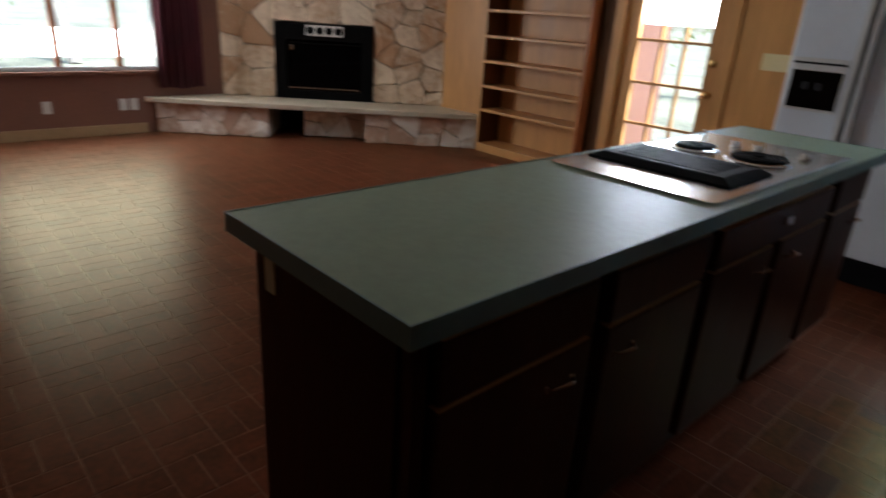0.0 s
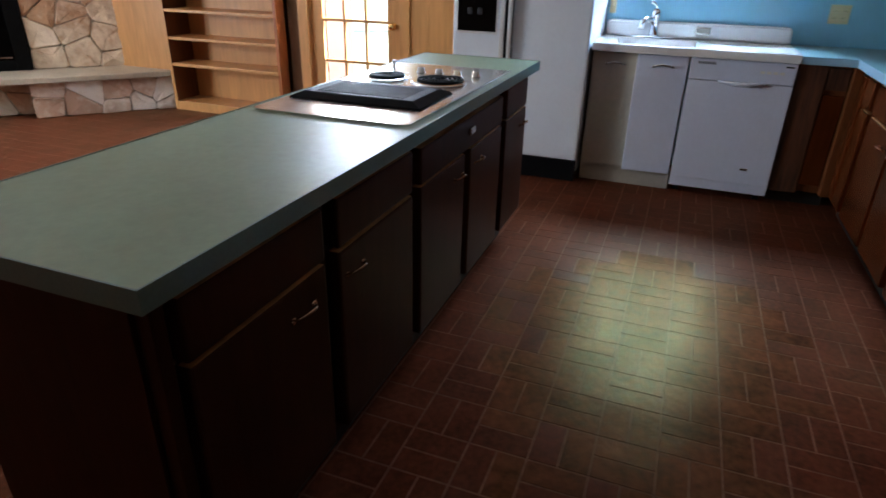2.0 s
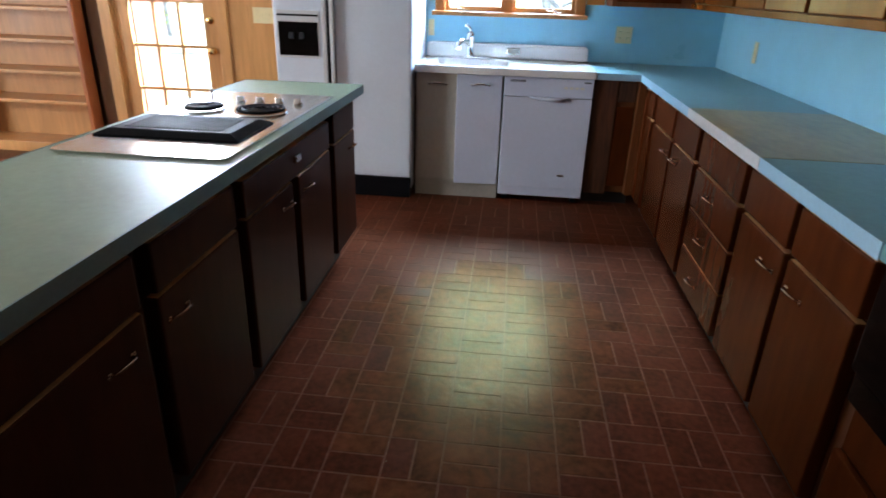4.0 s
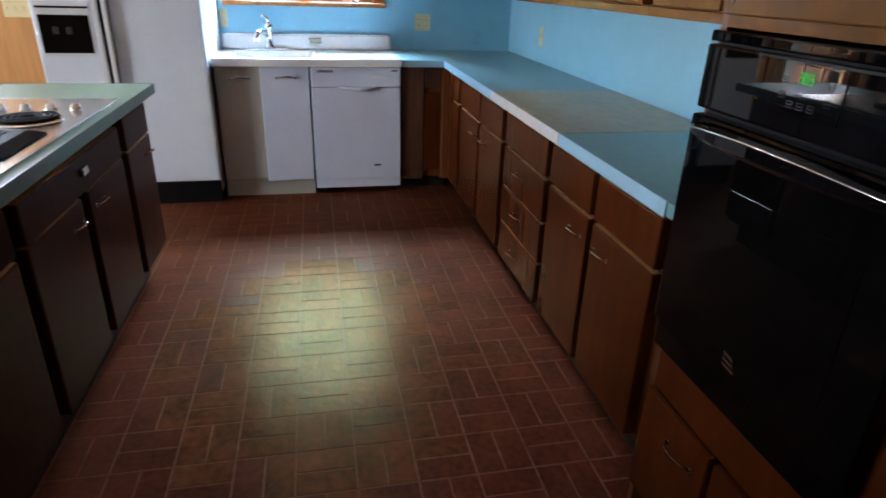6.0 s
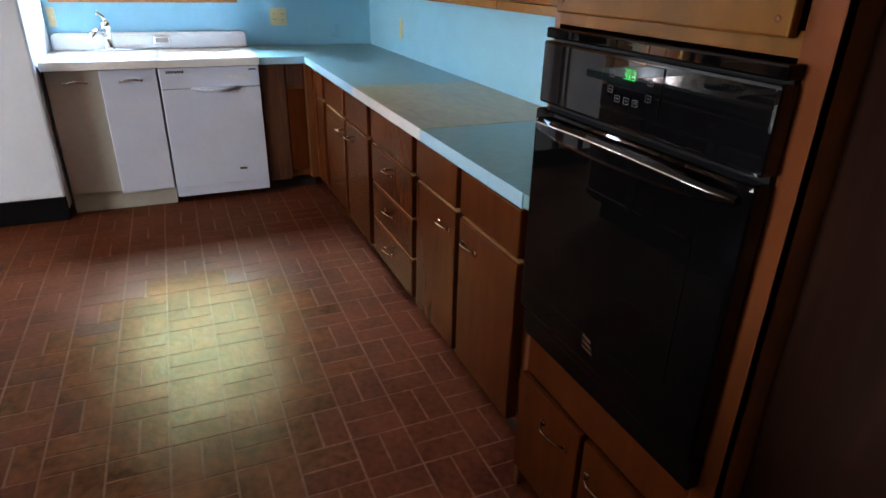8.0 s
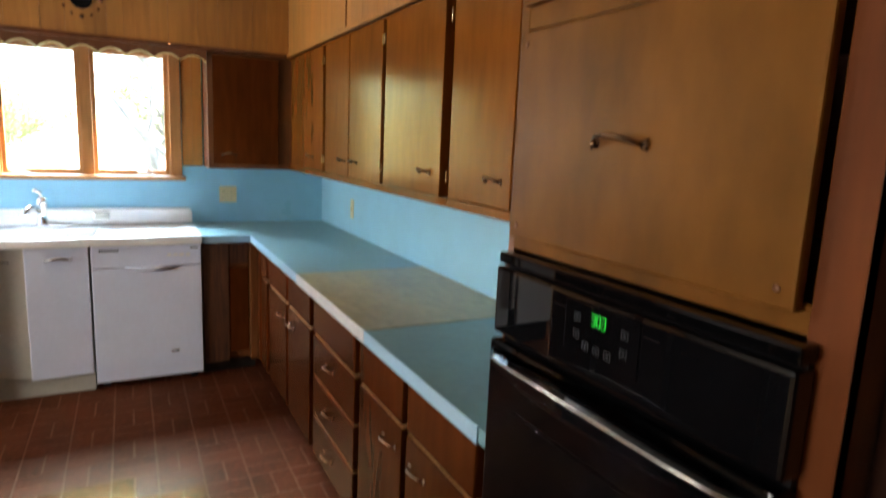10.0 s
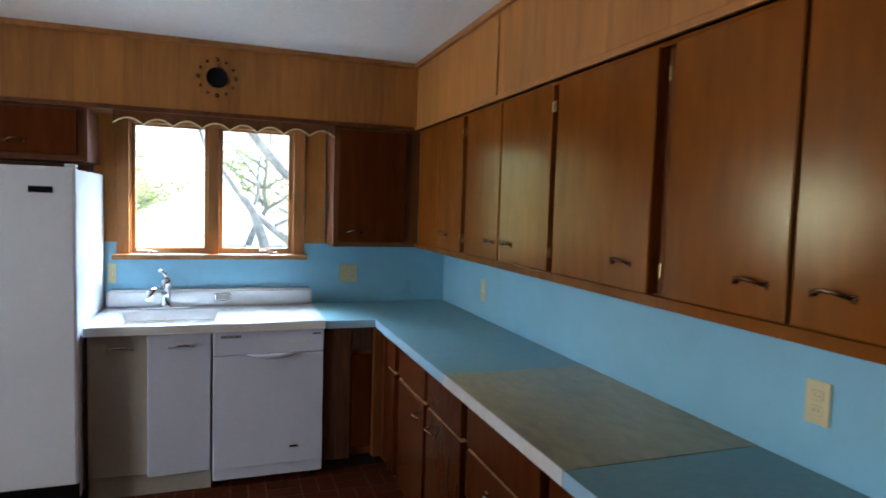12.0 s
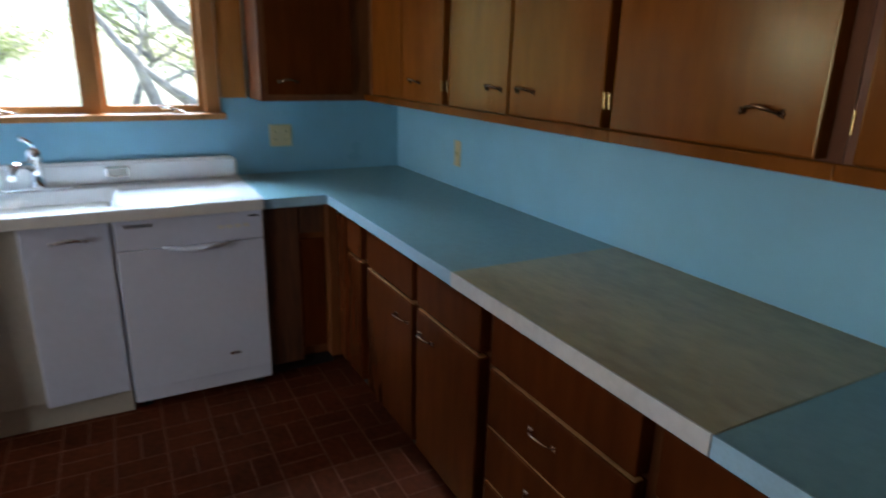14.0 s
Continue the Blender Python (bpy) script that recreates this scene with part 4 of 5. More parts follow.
def cooktop():
    k = thing("cooktop", (-2.55, 2.58, 0.9145), "stainless downdraft cooktop with coil burners and black griddle", "cooktop")
    z = 0.9145
    x0, x1, y0, y1 = -3.180, -2.035, 2.300, 2.862
    r = 0.03
    ring = []
    for cx, cy, a in ((x1 - r, y1 - r, 0), (x0 + r, y1 - r, 90), (x0 + r, y0 + r, 180), (x1 - r, y0 + r, 270)):
        ring += [(cx + r * math.cos(radians(a + q)), cy + r * math.sin(radians(a + q))) for q in (0, 22, 45, 68, 90)]
    part("plate", prism(bmesh.new(), ring, "z", z, z + 0.006), steel, k, "shiny steel plate with rounded corners")
    part("edge_strip", box((x0 + 0.2, y0 - 0.004, z), (x1, y0 + 0.004, z + 0.009), 0.002), chrome, k)
    # sloping black grill cover with a slatted vent in its middle
    bm = bmesh.new()
    lo = [(-2.985, 2.345), (-2.672, 2.345), (-2.672, 2.842), (-2.985, 2.842)]
    hi = [(-2.950, 2.385), (-2.700, 2.385), (-2.700, 2.805), (-2.950, 2.805)]
    rings = [[bm.verts.new((a, b, h)) for a, b in o] for o, h in ((lo, z + 0.006), (lo, z + 0.012), (hi, z + 0.028))]
    for p, q in zip(rings, rings[1:]):
        for n in range(4):
            bm.faces.new((p[n], p[(n + 1) % 4], q[(n + 1) % 4], q[n]))
    bm.faces.new(list(reversed(rings[0])))
    bm.faces.new(rings[2])
    g = part("grill_cover", bm, black_iron, k, "black sloping grill cover")
    for n in range(24):
        yy = 2.43 + n * 0.0142
        part("slat", box((-2.925, yy, z + 0.028), (-2.735, yy + 0.006, z + 0.0305)), black_iron, g)
    for cx, cy, r in ((-2.475, 2.475, 0.098), (-2.475, 2.712, 0.076)):
        b = part("burner", lathe(bmesh.new(), [(0.02, 0.006), (r - 0.01, 0.006), (r + 0.004, 0.010), (r + 0.012, 0.012), (r + 0.016, 0.0075)], (cx, cy, z + 0.001), "z", 36), chrome, k, "chrome drip bowl", smooth=True)
        bm = bmesh.new()
        pts = []
        for q in range(150):
            a = q / 150 * 4 * 2 * math.pi
            rr = 0.018 + (r - 0.018) * q / 150
            pts.append((cx + rr * math.cos(a), cy + rr * math.sin(a), z + 0.019))
        tube(bm, pts, 0.0068, 6)
        part("coil", bm, black_iron, b, "black spiral heating coil", smooth=True)
    for n in range(4):
        bm = lathe(bmesh.new(), [(0.021, 0.0), (0.021, 0.005), (0.017, 0.009), (0.016, 0.022), (0.012, 0.024)], (-2.275, 2.385 + n * 0.085, z + 0.006), "z", 18)
        part("knob", bm, steel, k, "metal control knob", smooth=True)
    part("vent_knob", lathe(bmesh.new(), [(0.006, 0.0), (0.006, 0.02), (0.010, 0.024), (0.010, 0.034), (0.006, 0.037)], (-2.21, 2.80, z + 0.006), "z", 14), steel, k)
    return k


cooktop()

# ---- wall fittings ----


def wall_plate(y0, y1, z0, z1, x, kind, label, along="y", mat=almond):
    """Socket or switch plate; along: the wall's direction."""
    def bx(a0, a1, b0, b1, d0, d1, bev=0.0):
        if along == "y":
            return box((x - d1, a0, b0), (x - d0, a1, b1), bev)
        return box((a0, x + d0, b0), (a1, x + d1, b1), bev)
    name = "light_switch" if kind == "switch" else "power_socket"
    p = thing(name, (x, (y0 + y1) / 2, z0) if along == "y" else ((y0 + y1) / 2, x, z0), label, "switch" if kind == "switch" else "socket")
    part("plate", bx(y0, y1, z0, z1, 0.0005, 0.006, 0.002), mat, p)
    n = max(1, round((y1 - y0) / 0.048)) if kind == "switch" else max(1, int((y1 - y0) / 0.055))
    w = (y1 - y0) / n
    for k in range(n):
        c = y0 + w * (k + 0.5)
        zc = (z0 + z1) / 2
        if kind == "switch":
            part("toggle", bx(c - 0.005, c + 0.005, zc - 0.012, zc + 0.012, 0.006, 0.014, 0.002), mat, p)
        else:
            for dz in (-0.020, 0.020):
                o = part("outlet", bx(c - 0.016, c + 0.016, zc + dz - 0.013, zc + dz + 0.013, 0.0062, 0.008, 0.003), mat, p)
                for dy in (-0.006, 0.006):
                    part("slot", bx(c + dy - 0.001, c + dy + 0.001, zc + dz - 0.005, zc + dz + 0.005, 0.0081, 0.0084), black_matt, o)
    return p


wall_plate(0.628, 0.745, 1.055, 1.170, 0.0, "socket", "almond double socket plate on the blue wall")
wall_plate(2.085, 2.128, 1.06, 1.175, 0.0, "switch", "almond switch plate beside the sink")
wall_plate(-0.755, -0.70, 1.02, 1.145, 0.0, "switch", "almond switch plate on the blue wall", along="x")
wall_plate(-2.975, -2.905, 1.04, 1.155, 0.0, "socket", "almond socket plate near the oven", along="x")
wall_plate(3.29, 3.49, 1.10, 1.215, -0.0125, "switch", "almond four-gang light switch plate", mat=almond)

def north_plate(x0):
    p = thing("power_socket", (x0, NORTH, 0.24), "white socket plate on the brown wall", "socket")
    part("plate", box((x0, NORTH - 0.007, 0.235), (x0 + 0.075, NORTH - 0.0005, 0.35), 0.002), white_plastic, p)
    for z in (0.272, 0.312):
        part("outlet", box((x0 + 0.021, NORTH - 0.009, z - 0.013), (x0 + 0.054, NORTH - 0.0072, z + 0.013), 0.0008), white_plastic, p)


for x0 in (-3.63, -2.965, -2.865):
    north_plate(x0)


def wall_vent():
    """Round fan opening with a ring of studs, like a clock without hands."""
    # a vent opening; only its category files it as a clock
    v = thing("fan_vent", (-0.3375, 1.52, 2.14), "dark round fan vent ringed by twelve wooden studs", "wall clock")
    c = (-0.3375, 1.52, 2.266)
    part("face", lathe(bmesh.new(), [(0.056, 0), (0.056, -0.010), (0.050, -0.014), (0.046, -0.010)], c, "x", 32), black_matt, v, smooth=True)
    for k in range(12):
        a = math.pi / 6 * k
        r = 0.012 if k % 3 == 0 else 0.0085
        part("stud", lathe(bmesh.new(), [(r, 0), (r, -0.004), (r * 0.6, -0.008)], (c[0], c[1] + 0.1 * math.sin(a), c[2] + 0.1 * math.cos(a)), "x", 12), bronze, v)
    part("hand", box((c[0] - 0.012, c[1] - 0.003, c[2] + 0.05), (c[0] - 0.002, c[1] + 0.003, c[2] + 0.085)), bronze, v)


wall_vent()

# ---- garden door ----


def garden_door():
    d = tagged(thing("door_1", (0.08, 4.2, 0), "closed light wooden fifteen-pane garden door", "door"), kind="structure")
    for y0, y1 in ((3.695, DY0 + 0.01), (DY1 - 0.01, 4.745)):
        part("casing", box((-0.032, y0, 0), (-0.001, y1, 2.10), 0.005), wood_light, d)
    part("head_casing", box((-0.030, DY0 + 0.01, DZ - 0.01), (-0.001, DY1 - 0.01, 2.10), 0.005), wood_light, d)
    for y0, y1 in ((DY0, DY0 + 0.02), (DY1 - 0.02, DY1)):
        part("jamb", box((0.0, y0, 0), (0.15, y1, DZ)), wood_light, d)
    a, b, z0, z1 = DY0 + 0.022, DY1 - 0.022, 0.012, DZ - 0.004
    st = 0.115
    g0, g1, h0, h1 = a + st, b - st, 0.225, 1.915
    bm = bmesh.new()
    for lo, hi in (((0.01, a, z0), (0.052, g0, z1)), ((0.01, g1, z0), (0.052, b, z1)), ((0.01, g0, z0), (0.052, g1, h0)), ((0.01, g0, h1), (0.052, g1, z1))):
        bm_box(bm, lo, hi, 0.003)
    leaf_ = part("leaf", bm, wood_light, d)
    for k in range(1, 3):
        y = g0 + (g1 - g0) * k / 3
        part("muntin", box((0.014, y - 0.011, h0), (0.048, y + 0.011, h1), 0.003), wood_light, leaf_)
    for k in range(1, 5):
        z = h0 + (h1 - h0) * k / 5
        part("muntin", box((0.0145, g0, z - 0.011), (0.0475, g1, z + 0.011), 0.003), wood_light, leaf_)
    for i in range(3):
        for k in range(5):
            p = part("pane", box((0.029, g0 + (g1 - g0) * i / 3 + 0.008, h0 + (h1 - h0) * k / 5 + 0.008), (0.033, g0 + (g1 - g0) * (i + 1) / 3 - 0.008, h0 + (h1 - h0) * (k + 1) / 5 - 0.008)), pane_glass, leaf_)
            p.visible_shadow = False
    y = a + 0.06
    part("door_knob", lathe(bmesh.new(), [(0.030, 0.0), (0.030, -0.006), (0.012, -0.010), (0.012, -0.030), (0.026, -0.042), (0.027, -0.058), (0.014, -0.068)], (0.01, y, 0.875), "x", 24), brass, leaf_, "brass door knob", smooth=True)
    part("deadbolt", lathe(bmesh.new(), [(0.030, 0.0), (0.028, -0.010), (0.020, -0.014)], (0.01, y, 1.105), "x", 24), brass, leaf_, "brass deadbolt", smooth=True)
    part("threshold", box((-0.02, DY0 + 0.02, 0.0), (0.16, DY1 - 0.02, 0.011)), wood_trim, d)


garden_door()

# ---- bookcase ----


def bookcase():
    c = thing("bookcase", (0.03, 5.53, 0), "empty built-in wooden bookcase with open shelves", "bookcase")
    y0, y1, x0, x1, top = 4.905, 6.165, -0.125, 0.195, H_CEIL - 0.002
    part("side_panel", box((x0, y0, 0), (x1, y0 + 0.03, top), 0.002), wood_red, c, "reddish-brown end panel")
    inner = part("side_panel", box((x0 + 0.004, y1 - 0.03, 0), (x1, y1, top), 0.002), wood_frame, c, "dark red-brown inner side")
    part("front_edge", box((x0, y1 - 0.03, 0), (x0 + 0.0038, y1, top), 0.001), wood_light, inner, "pale front edge strip")
    part("back_panel", box((x1 - 0.012, y0 + 0.03, 0.0), (x1 - 0.001, y1 - 0.03, top)), wood_light, c)
    part("base", box((x0 + 0.004, y0 + 0.03, 0.0), (x1 - 0.012, y1 - 0.03, 0.085), 0.003), wood_light, c)
    for z in (0.415, 0.655, 0.900, 1.140, 1.380, 1.63, 1.88, 2.13):
        part("shelf", box((x0 + 0.006, y0 + 0.03, z), (x1 - 0.012, y1 - 0.03, z + 0.026), 0.003), wood_light, c)


bookcase()
structure("wall_bookcase_side", box((-0.06, 6.168, 0), (0.19, 6.90, H_CEIL)), wood_light, "light wood panelled wall beside the fireplace", "wall")

# ---- corner fireplace, in its own frame: u runs along the hearth, v back into the corner ----
FIRE = Matrix.Translation((-0.03, 6.17, 0)) @ Matrix.Rotation(math.atan2(0.646, -0.763), 4, "Z")


def fire_thing(name, label, category, kind=""):
    ob = new(name)
    ob.matrix_world = FIRE
    return tagged(ob, label, category, kind=kind)


def stones(parent, u0, u1, z0, z1, v, mat, seed, size, depth=0.03, face=-1):
    """Irregular flat stones filling a panel in the plane v, from cells round scattered centres."""
    rnd = random.Random(seed)
    nu, nz = max(1, round((u1 - u0) / size)), max(1, round((z1 - z0) / (size * 0.8)))
    seeds = []
    for i in range(nu):
        for k in range(nz):
            seeds.append((u0 + (i + 0.5 + rnd.uniform(-0.38, 0.38)) * (u1 - u0) / nu, z0 + (k + 0.5 + rnd.uniform(-0.38, 0.38)) * (z1 - z0) / nz))
    for i, (a, b) in enumerate(seeds):
        poly = [(u0, z0), (u1, z0), (u1, z1), (u0, z1)]
        for j, (c, d) in enumerate(seeds):
            if i == j or (a - c) ** 2 + (b - d) ** 2 > (size * 3) ** 2:
                continue
            mx, mz, nx, nz_ = (a + c) / 2, (b + d) / 2, c - a, d - b
            ln = math.hypot(nx, nz_)
            off = 0.003
            out = []
            for q in range(len(poly)):
                p1, p2 = poly[q], poly[(q + 1) % len(poly)]
                s1 = ((p1[0] - mx) * nx + (p1[1] - mz) * nz_) / ln + off
                s2 = ((p2[0] - mx) * nx + (p2[1] - mz) * nz_) / ln + off
                if s1 <= 0:
                    out.append(p1)
                if s1 * s2 < 0:
                    t = s1 / (s1 - s2)
                    out.append((p1[0] + (p2[0] - p1[0]) * t, p1[1] + (p2[1] - p1[1]) * t))
            poly = out
            if len(poly) < 3:
                break
        if len(poly) < 3:
            continue
        area = abs(sum(poly[q][0] * poly[(q + 1) % len(poly)][1] - poly[(q + 1) % len(poly)][0] * poly[q][1] for q in range(len(poly)))) / 2
        if area < 0.0008:
            continue
        # cut the corners a little and push the face out unevenly
        ring = []
        for q in range(len(poly)):
            p0, p1, p2 = poly[q - 1], poly[q], poly[(q + 1) % len(poly)]
            for o in (p0, p2):
                f = 0.10
                ring.append((p1[0] + (o[0] - p1[0]) * f + rnd.uniform(-0.004, 0.004), p1[1] + (o[1] - p1[1]) * f + rnd.uniform(-0.004, 0.004)))
        cu, cz = sum(p[0] for p in ring) / len(ring), sum(p[1] for p in ring) / len(ring)
        bm = bmesh.new()
        proud = depth * rnd.uniform(0.55, 1.25)
        tu, tz = rnd.uniform(-0.05, 0.05), rnd.uniform(-0.05, 0.05)
        back = [bm.verts.new((p[0], v, p[1])) for p in ring]
        mid = [bm.verts.new((p[0], v + face * proud * 0.75, p[1])) for p in ring]
        front = [bm.verts.new((cu + (p[0] - cu) * 0.93, v + face * (proud + (p[0] - cu) * tu + (p[1] - cz) * tz + rnd.uniform(-0.004, 0.012)), cz + (p[1] - cz) * 0.93)) for p in ring]
        tip = bm.verts.new((cu, v + face * (proud + rnd.uniform(-0.006, 0.016)), cz))
        n = len(ring)
        for q in range(n):
            w = (q + 1) % n
            bm.faces.new((back[q], back[w], mid[w], mid[q]))
            bm.faces.new((mid[q], mid[w], front[w], front[q]))
            bm.faces.new((front[q], front[w], tip))
        part("stone", bm, mat, parent, local=True)


def fireplace():
    f = fire_thing("fireplace", "corner fireplace of tan flagstone with raised hearth", "fireplace")
    V = 0.50
    # in this frame +v points into the room, so the breast lies at negative v
    part("breast", box((0.40, -V - 0.30, 0.36), (1.205, -V, H_CEIL - 0.002)), mortar, f, local=True)
    part("breast", box((2.275, -V - 0.30, 0.36), (2.86, -V, H_CEIL - 0.002)), mortar, f, local=True)
    part("breast", box((1.205, -V - 0.30, 1.155), (2.275, -V, H_CEIL - 0.002)), mortar, f, local=True)
    stones(f, 0.40, 1.205, 0.362, H_CEIL - 0.01, -V, flagstone, 4, 0.27, 0.026, 1)
    stones(f, 2.275, 2.85, 0.362, H_CEIL - 0.01, -V, flagstone, 5, 0.30, 0.026, 1)
    stones(f, 1.205, 2.275, 1.16, H_CEIL - 0.01, -V, flagstone, 6, 0.32, 0.026, 1)
    b = part("hearth_base", box((0.0, -V - 0.2, 0), (1.25, -0.03, 0.31)), mortar, f, local=True)
    stones(b, 0.0, 1.25, 0.0, 0.31, -0.03, flagstone_low, 7, 0.23, 0.026, 1)
    stones_back = part("hearth_base", box((1.25, -V - 0.2, 0), (1.93, -0.24, 0.31)), mortar, f, local=True)
    stones(stones_back, 1.25, 1.93, 0.0, 0.31, -0.24, flagstone_low, 8, 0.25, 0.026, 1)
    b = part("hearth_base", box((2.26, -V - 0.2, 0), (3.41, -0.03, 0.31)), mortar, f, local=True)
    stones(b, 2.26, 3.41, 0.0, 0.31, -0.03, flagstone_low, 9, 0.24, 0.026, 1)
    part("log_niche", box((1.93, -V - 0.2, 0), (2.26, -V - 0.12, 0.31)), black_iron, f, "dark log niche under the hearth", local=True)
    part("hearth_slab", box((0.02, -V - 0.02, 0.311), (3.49, 0.05, 0.361), 0.006), hearth_stone, f, "pale stone hearth slab", local=True)


fireplace()


def fire_insert():
    f = fire_thing("fireplace_insert", "black metal fireplace insert with glass doors", "fireplace insert")
    V = 0.50
    u0, u1, z0, z1 = 1.215, 2.265, 0.363, 1.145
    part("surround", box((u0, -V - 0.25, z0), (u1, -V - 0.20, z1)), black_iron, f, local=True)
    for lo, hi in (((u0, -V - 0.20, z0), (u0 + 0.12, -V + 0.05, z1)), ((u1 - 0.12, -V - 0.20, z0), (u1, -V + 0.05, z1)),
                   ((u0 + 0.12, -V - 0.20, z1 - 0.16), (u1 - 0.12, -V + 0.05, z1)), ((u0 + 0.12, -V - 0.20, z0), (u1 - 0.12, -V + 0.05, z0 + 0.09))):
        part("frame", box(lo, hi, 0.004), black_iron, f, local=True)
    g = part("glass_door", box((u0 + 0.122, -V + 0.005, z0 + 0.092), (u1 - 0.122, -V + 0.02, z1 - 0.162), 0.003), black_gloss, f, "dark sooty glass door", local=True)
    part("door_rail", box((u0 + 0.14, -V + 0.021, z0 + 0.11), (u1 - 0.14, -V + 0.032, z0 + 0.122)), steel, g, local=True)
    part("door_rail", box((u0 + 0.14, -V + 0.021, z1 - 0.20), (u1 - 0.14, -V + 0.032, z1 - 0.19)), black_iron, g, local=True)
    part("latch", box((u1 - 0.20, -V + 0.021, z1 - 0.27), (u1 - 0.16, -V + 0.04, z1 - 0.22), 0.004), steel, g, local=True)
    p = part("blower_plate", box((1.53, -V + 0.051, 1.03), (1.93, -V + 0.062, 1.138), 0.004), white_plastic, f, "pale blower plate with four round grilles", local=True)
    for k in range(4):
        part("grille", lathe(bmesh.new(), [(0.040, 0.0), (0.040, 0.003), (0.032, 0.004), (0.012, 0.0045)], (1.58 + 0.1 * k, -V + 0.0622, 1.084), "y", 20), black_iron, p, local=True)


fire_insert()

# ---- living room window and curtain ----


def long_window():
    w = tagged(thing("window_2", (-4.1, NORTH, 0.62), "long row of tall window panes in a white frame", "window"), kind="structure")
    x0, x1, z0, z1 = -4.18, -2.52, 0.62, 2.05
    part("window_sill", box((x0 - 0.04, NORTH - 0.045, 0.588), (x1 + 0.04, NORTH + 0.15, 0.62), 0.005), brown_paint, w)
    bm = bmesh.new()
    for lo, hi in (((x0, NORTH + 0.04, z0), (x0 + 0.035, NORTH + 0.10, z1)), ((x1 - 0.035, NORTH + 0.04, z0), (x1, NORTH + 0.10, z1)),
                   ((x0 + 0.035, NORTH + 0.04, z0), (x1 - 0.035, NORTH + 0.10, z0 + 0.035)), ((x0 + 0.035, NORTH + 0.04, z1 - 0.035), (x1 - 0.035, NORTH + 0.10, z1))):
        bm_box(bm, lo, hi, 0.003)
    part("window_frame", bm, white_plastic, w)
    posts = [-2.895 - 0.535 * k for k in range(2)]
    for x in posts:
        part("mullion", box((x - 0.025, NORTH + 0.03, z0 + 0.035), (x + 0.025, NORTH + 0.10, z1 - 0.035), 0.003), wood_red, w)
    ends = [x1 - 0.035] + posts + [x0 + 0.035]
    for a, b in zip(ends, ends[1:]):
        g = part("pane", box((b + 0.02, NORTH + 0.06, z0 + 0.03), (a - 0.02, NORTH + 0.065, z1 - 0.03)), pane_glass, w)
        g.visible_shadow = False


long_window()


def curtain():
    c = thing("curtain", (-2.35, NORTH - 0.07, 0.44), "dark maroon curtain hanging in folds beside the window", "curtain")
    bm = bmesh.new()
    rows = []
    rnd = random.Random(3)
    for z in (0.45, 0.9, 1.4, 1.9, 2.12):
        row = []
        for k in range(49):
            s = k / 48
            amp = 0.032 * (0.7 + 0.3 * math.sin(3 * s + z))
            row.append(bm.verts.new((-2.58 + 0.46 * s, NORTH - 0.08 + amp * math.sin(s * 2 * math.pi * 6 + 0.4 * math.sin(z * 2)), z + (0.01 * math.sin(9 * s) if z < 0.5 else 0))))
        rows.append(row)
    for a, b in zip(rows, rows[1:]):
        for k in range(48):
            bm.faces.new((a[k], a[k + 1], b[k + 1], b[k]))
    cloth = part("cloth", bm, curtain_red, c, smooth=True)
    mod = cloth.modifiers.new("thick", "SOLIDIFY")
    mod.thickness = 0.004
    part("rod", tube(bmesh.new(), [(-4.4, NORTH - 0.08, 2.14), (-2.05, NORTH - 0.08, 2.14)], 0.012, 10), bronze, c)


curtain()

# ---- outside ----
structure("ground", prism(bmesh.new(), [(-300, -300), (300, -300), (300, 300), (-300, 300)], "z", -0.9, -0.35), grass, "sunlit lawn outside", "ground")


def tree(x, y, height, seed, spread):
    rnd = random.Random(seed)
    t = thing("tree", (x, y, -0.35), "leafy garden tree with grey bark", "tree", "garden trees")
    bm = bmesh.new()
    tips = []
    lean = rnd.uniform(-0.35, 0.35)
    trunk = [(x + rnd.uniform(-0.1, 0.1) * k, y + (lean + rnd.uniform(-0.12, 0.12)) * k, -0.36 + height * 0.5 * k / 4) for k in range(5)]
    tube(bm, trunk, [0.15, 0.13, 0.11, 0.09, 0.075], 9)
    for n in range(9):
        s = trunk[rnd.choice((2, 3, 4))]
        a = rnd.uniform(0, 6.28)
        ln = spread * rnd.uniform(0.6, 1.0)
        p = [s]
        for k in range(1, 5):
            p.append((s[0] + math.cos(a) * ln * k / 4 + rnd.uniform(-0.2, 0.2), s[1] + math.sin(a) * ln * k / 4 + rnd.uniform(-0.2, 0.2), s[2] + height * 0.42 * (k / 4) ** 1.2 * rnd.uniform(0.6, 1.0)))
        tube(bm, p, [0.08, 0.06, 0.045, 0.03, 0.012], 6)
        tips += p[2:]
        for q in p[2:]:
            b = rnd.uniform(0, 6.28)
            e = (q[0] + math.cos(b) * 0.8, q[1] + math.sin(b) * 0.8, q[2] + rnd.uniform(-0.2, 0.6))
            tube(bm, [q, e], [0.025, 0.008], 5)
            tips.append(e)
    part("trunk", bm, bark, t)
    bm = bmesh.new()
    for c in tips:
        for n in range(70):
            p = Vector(c) + Vector((rnd.gauss(0, 0.45), rnd.gauss(0, 0.45), rnd.gauss(0, 0.35)))
            d = Vector((rnd.uniform(-1, 1), rnd.uniform(-1, 1), rnd.uniform(-1, 1))).normalized()
            e = d.orthogonal().normalized()
            l = rnd.uniform(0.05, 0.1)
            bm.faces.new([bm.verts.new(p + d * l), bm.verts.new(p + e * l * 0.4), bm.verts.new(p - d * l), bm.verts.new(p - e * l * 0.4)])
    part("crown", bm, leaf, t)
    return t


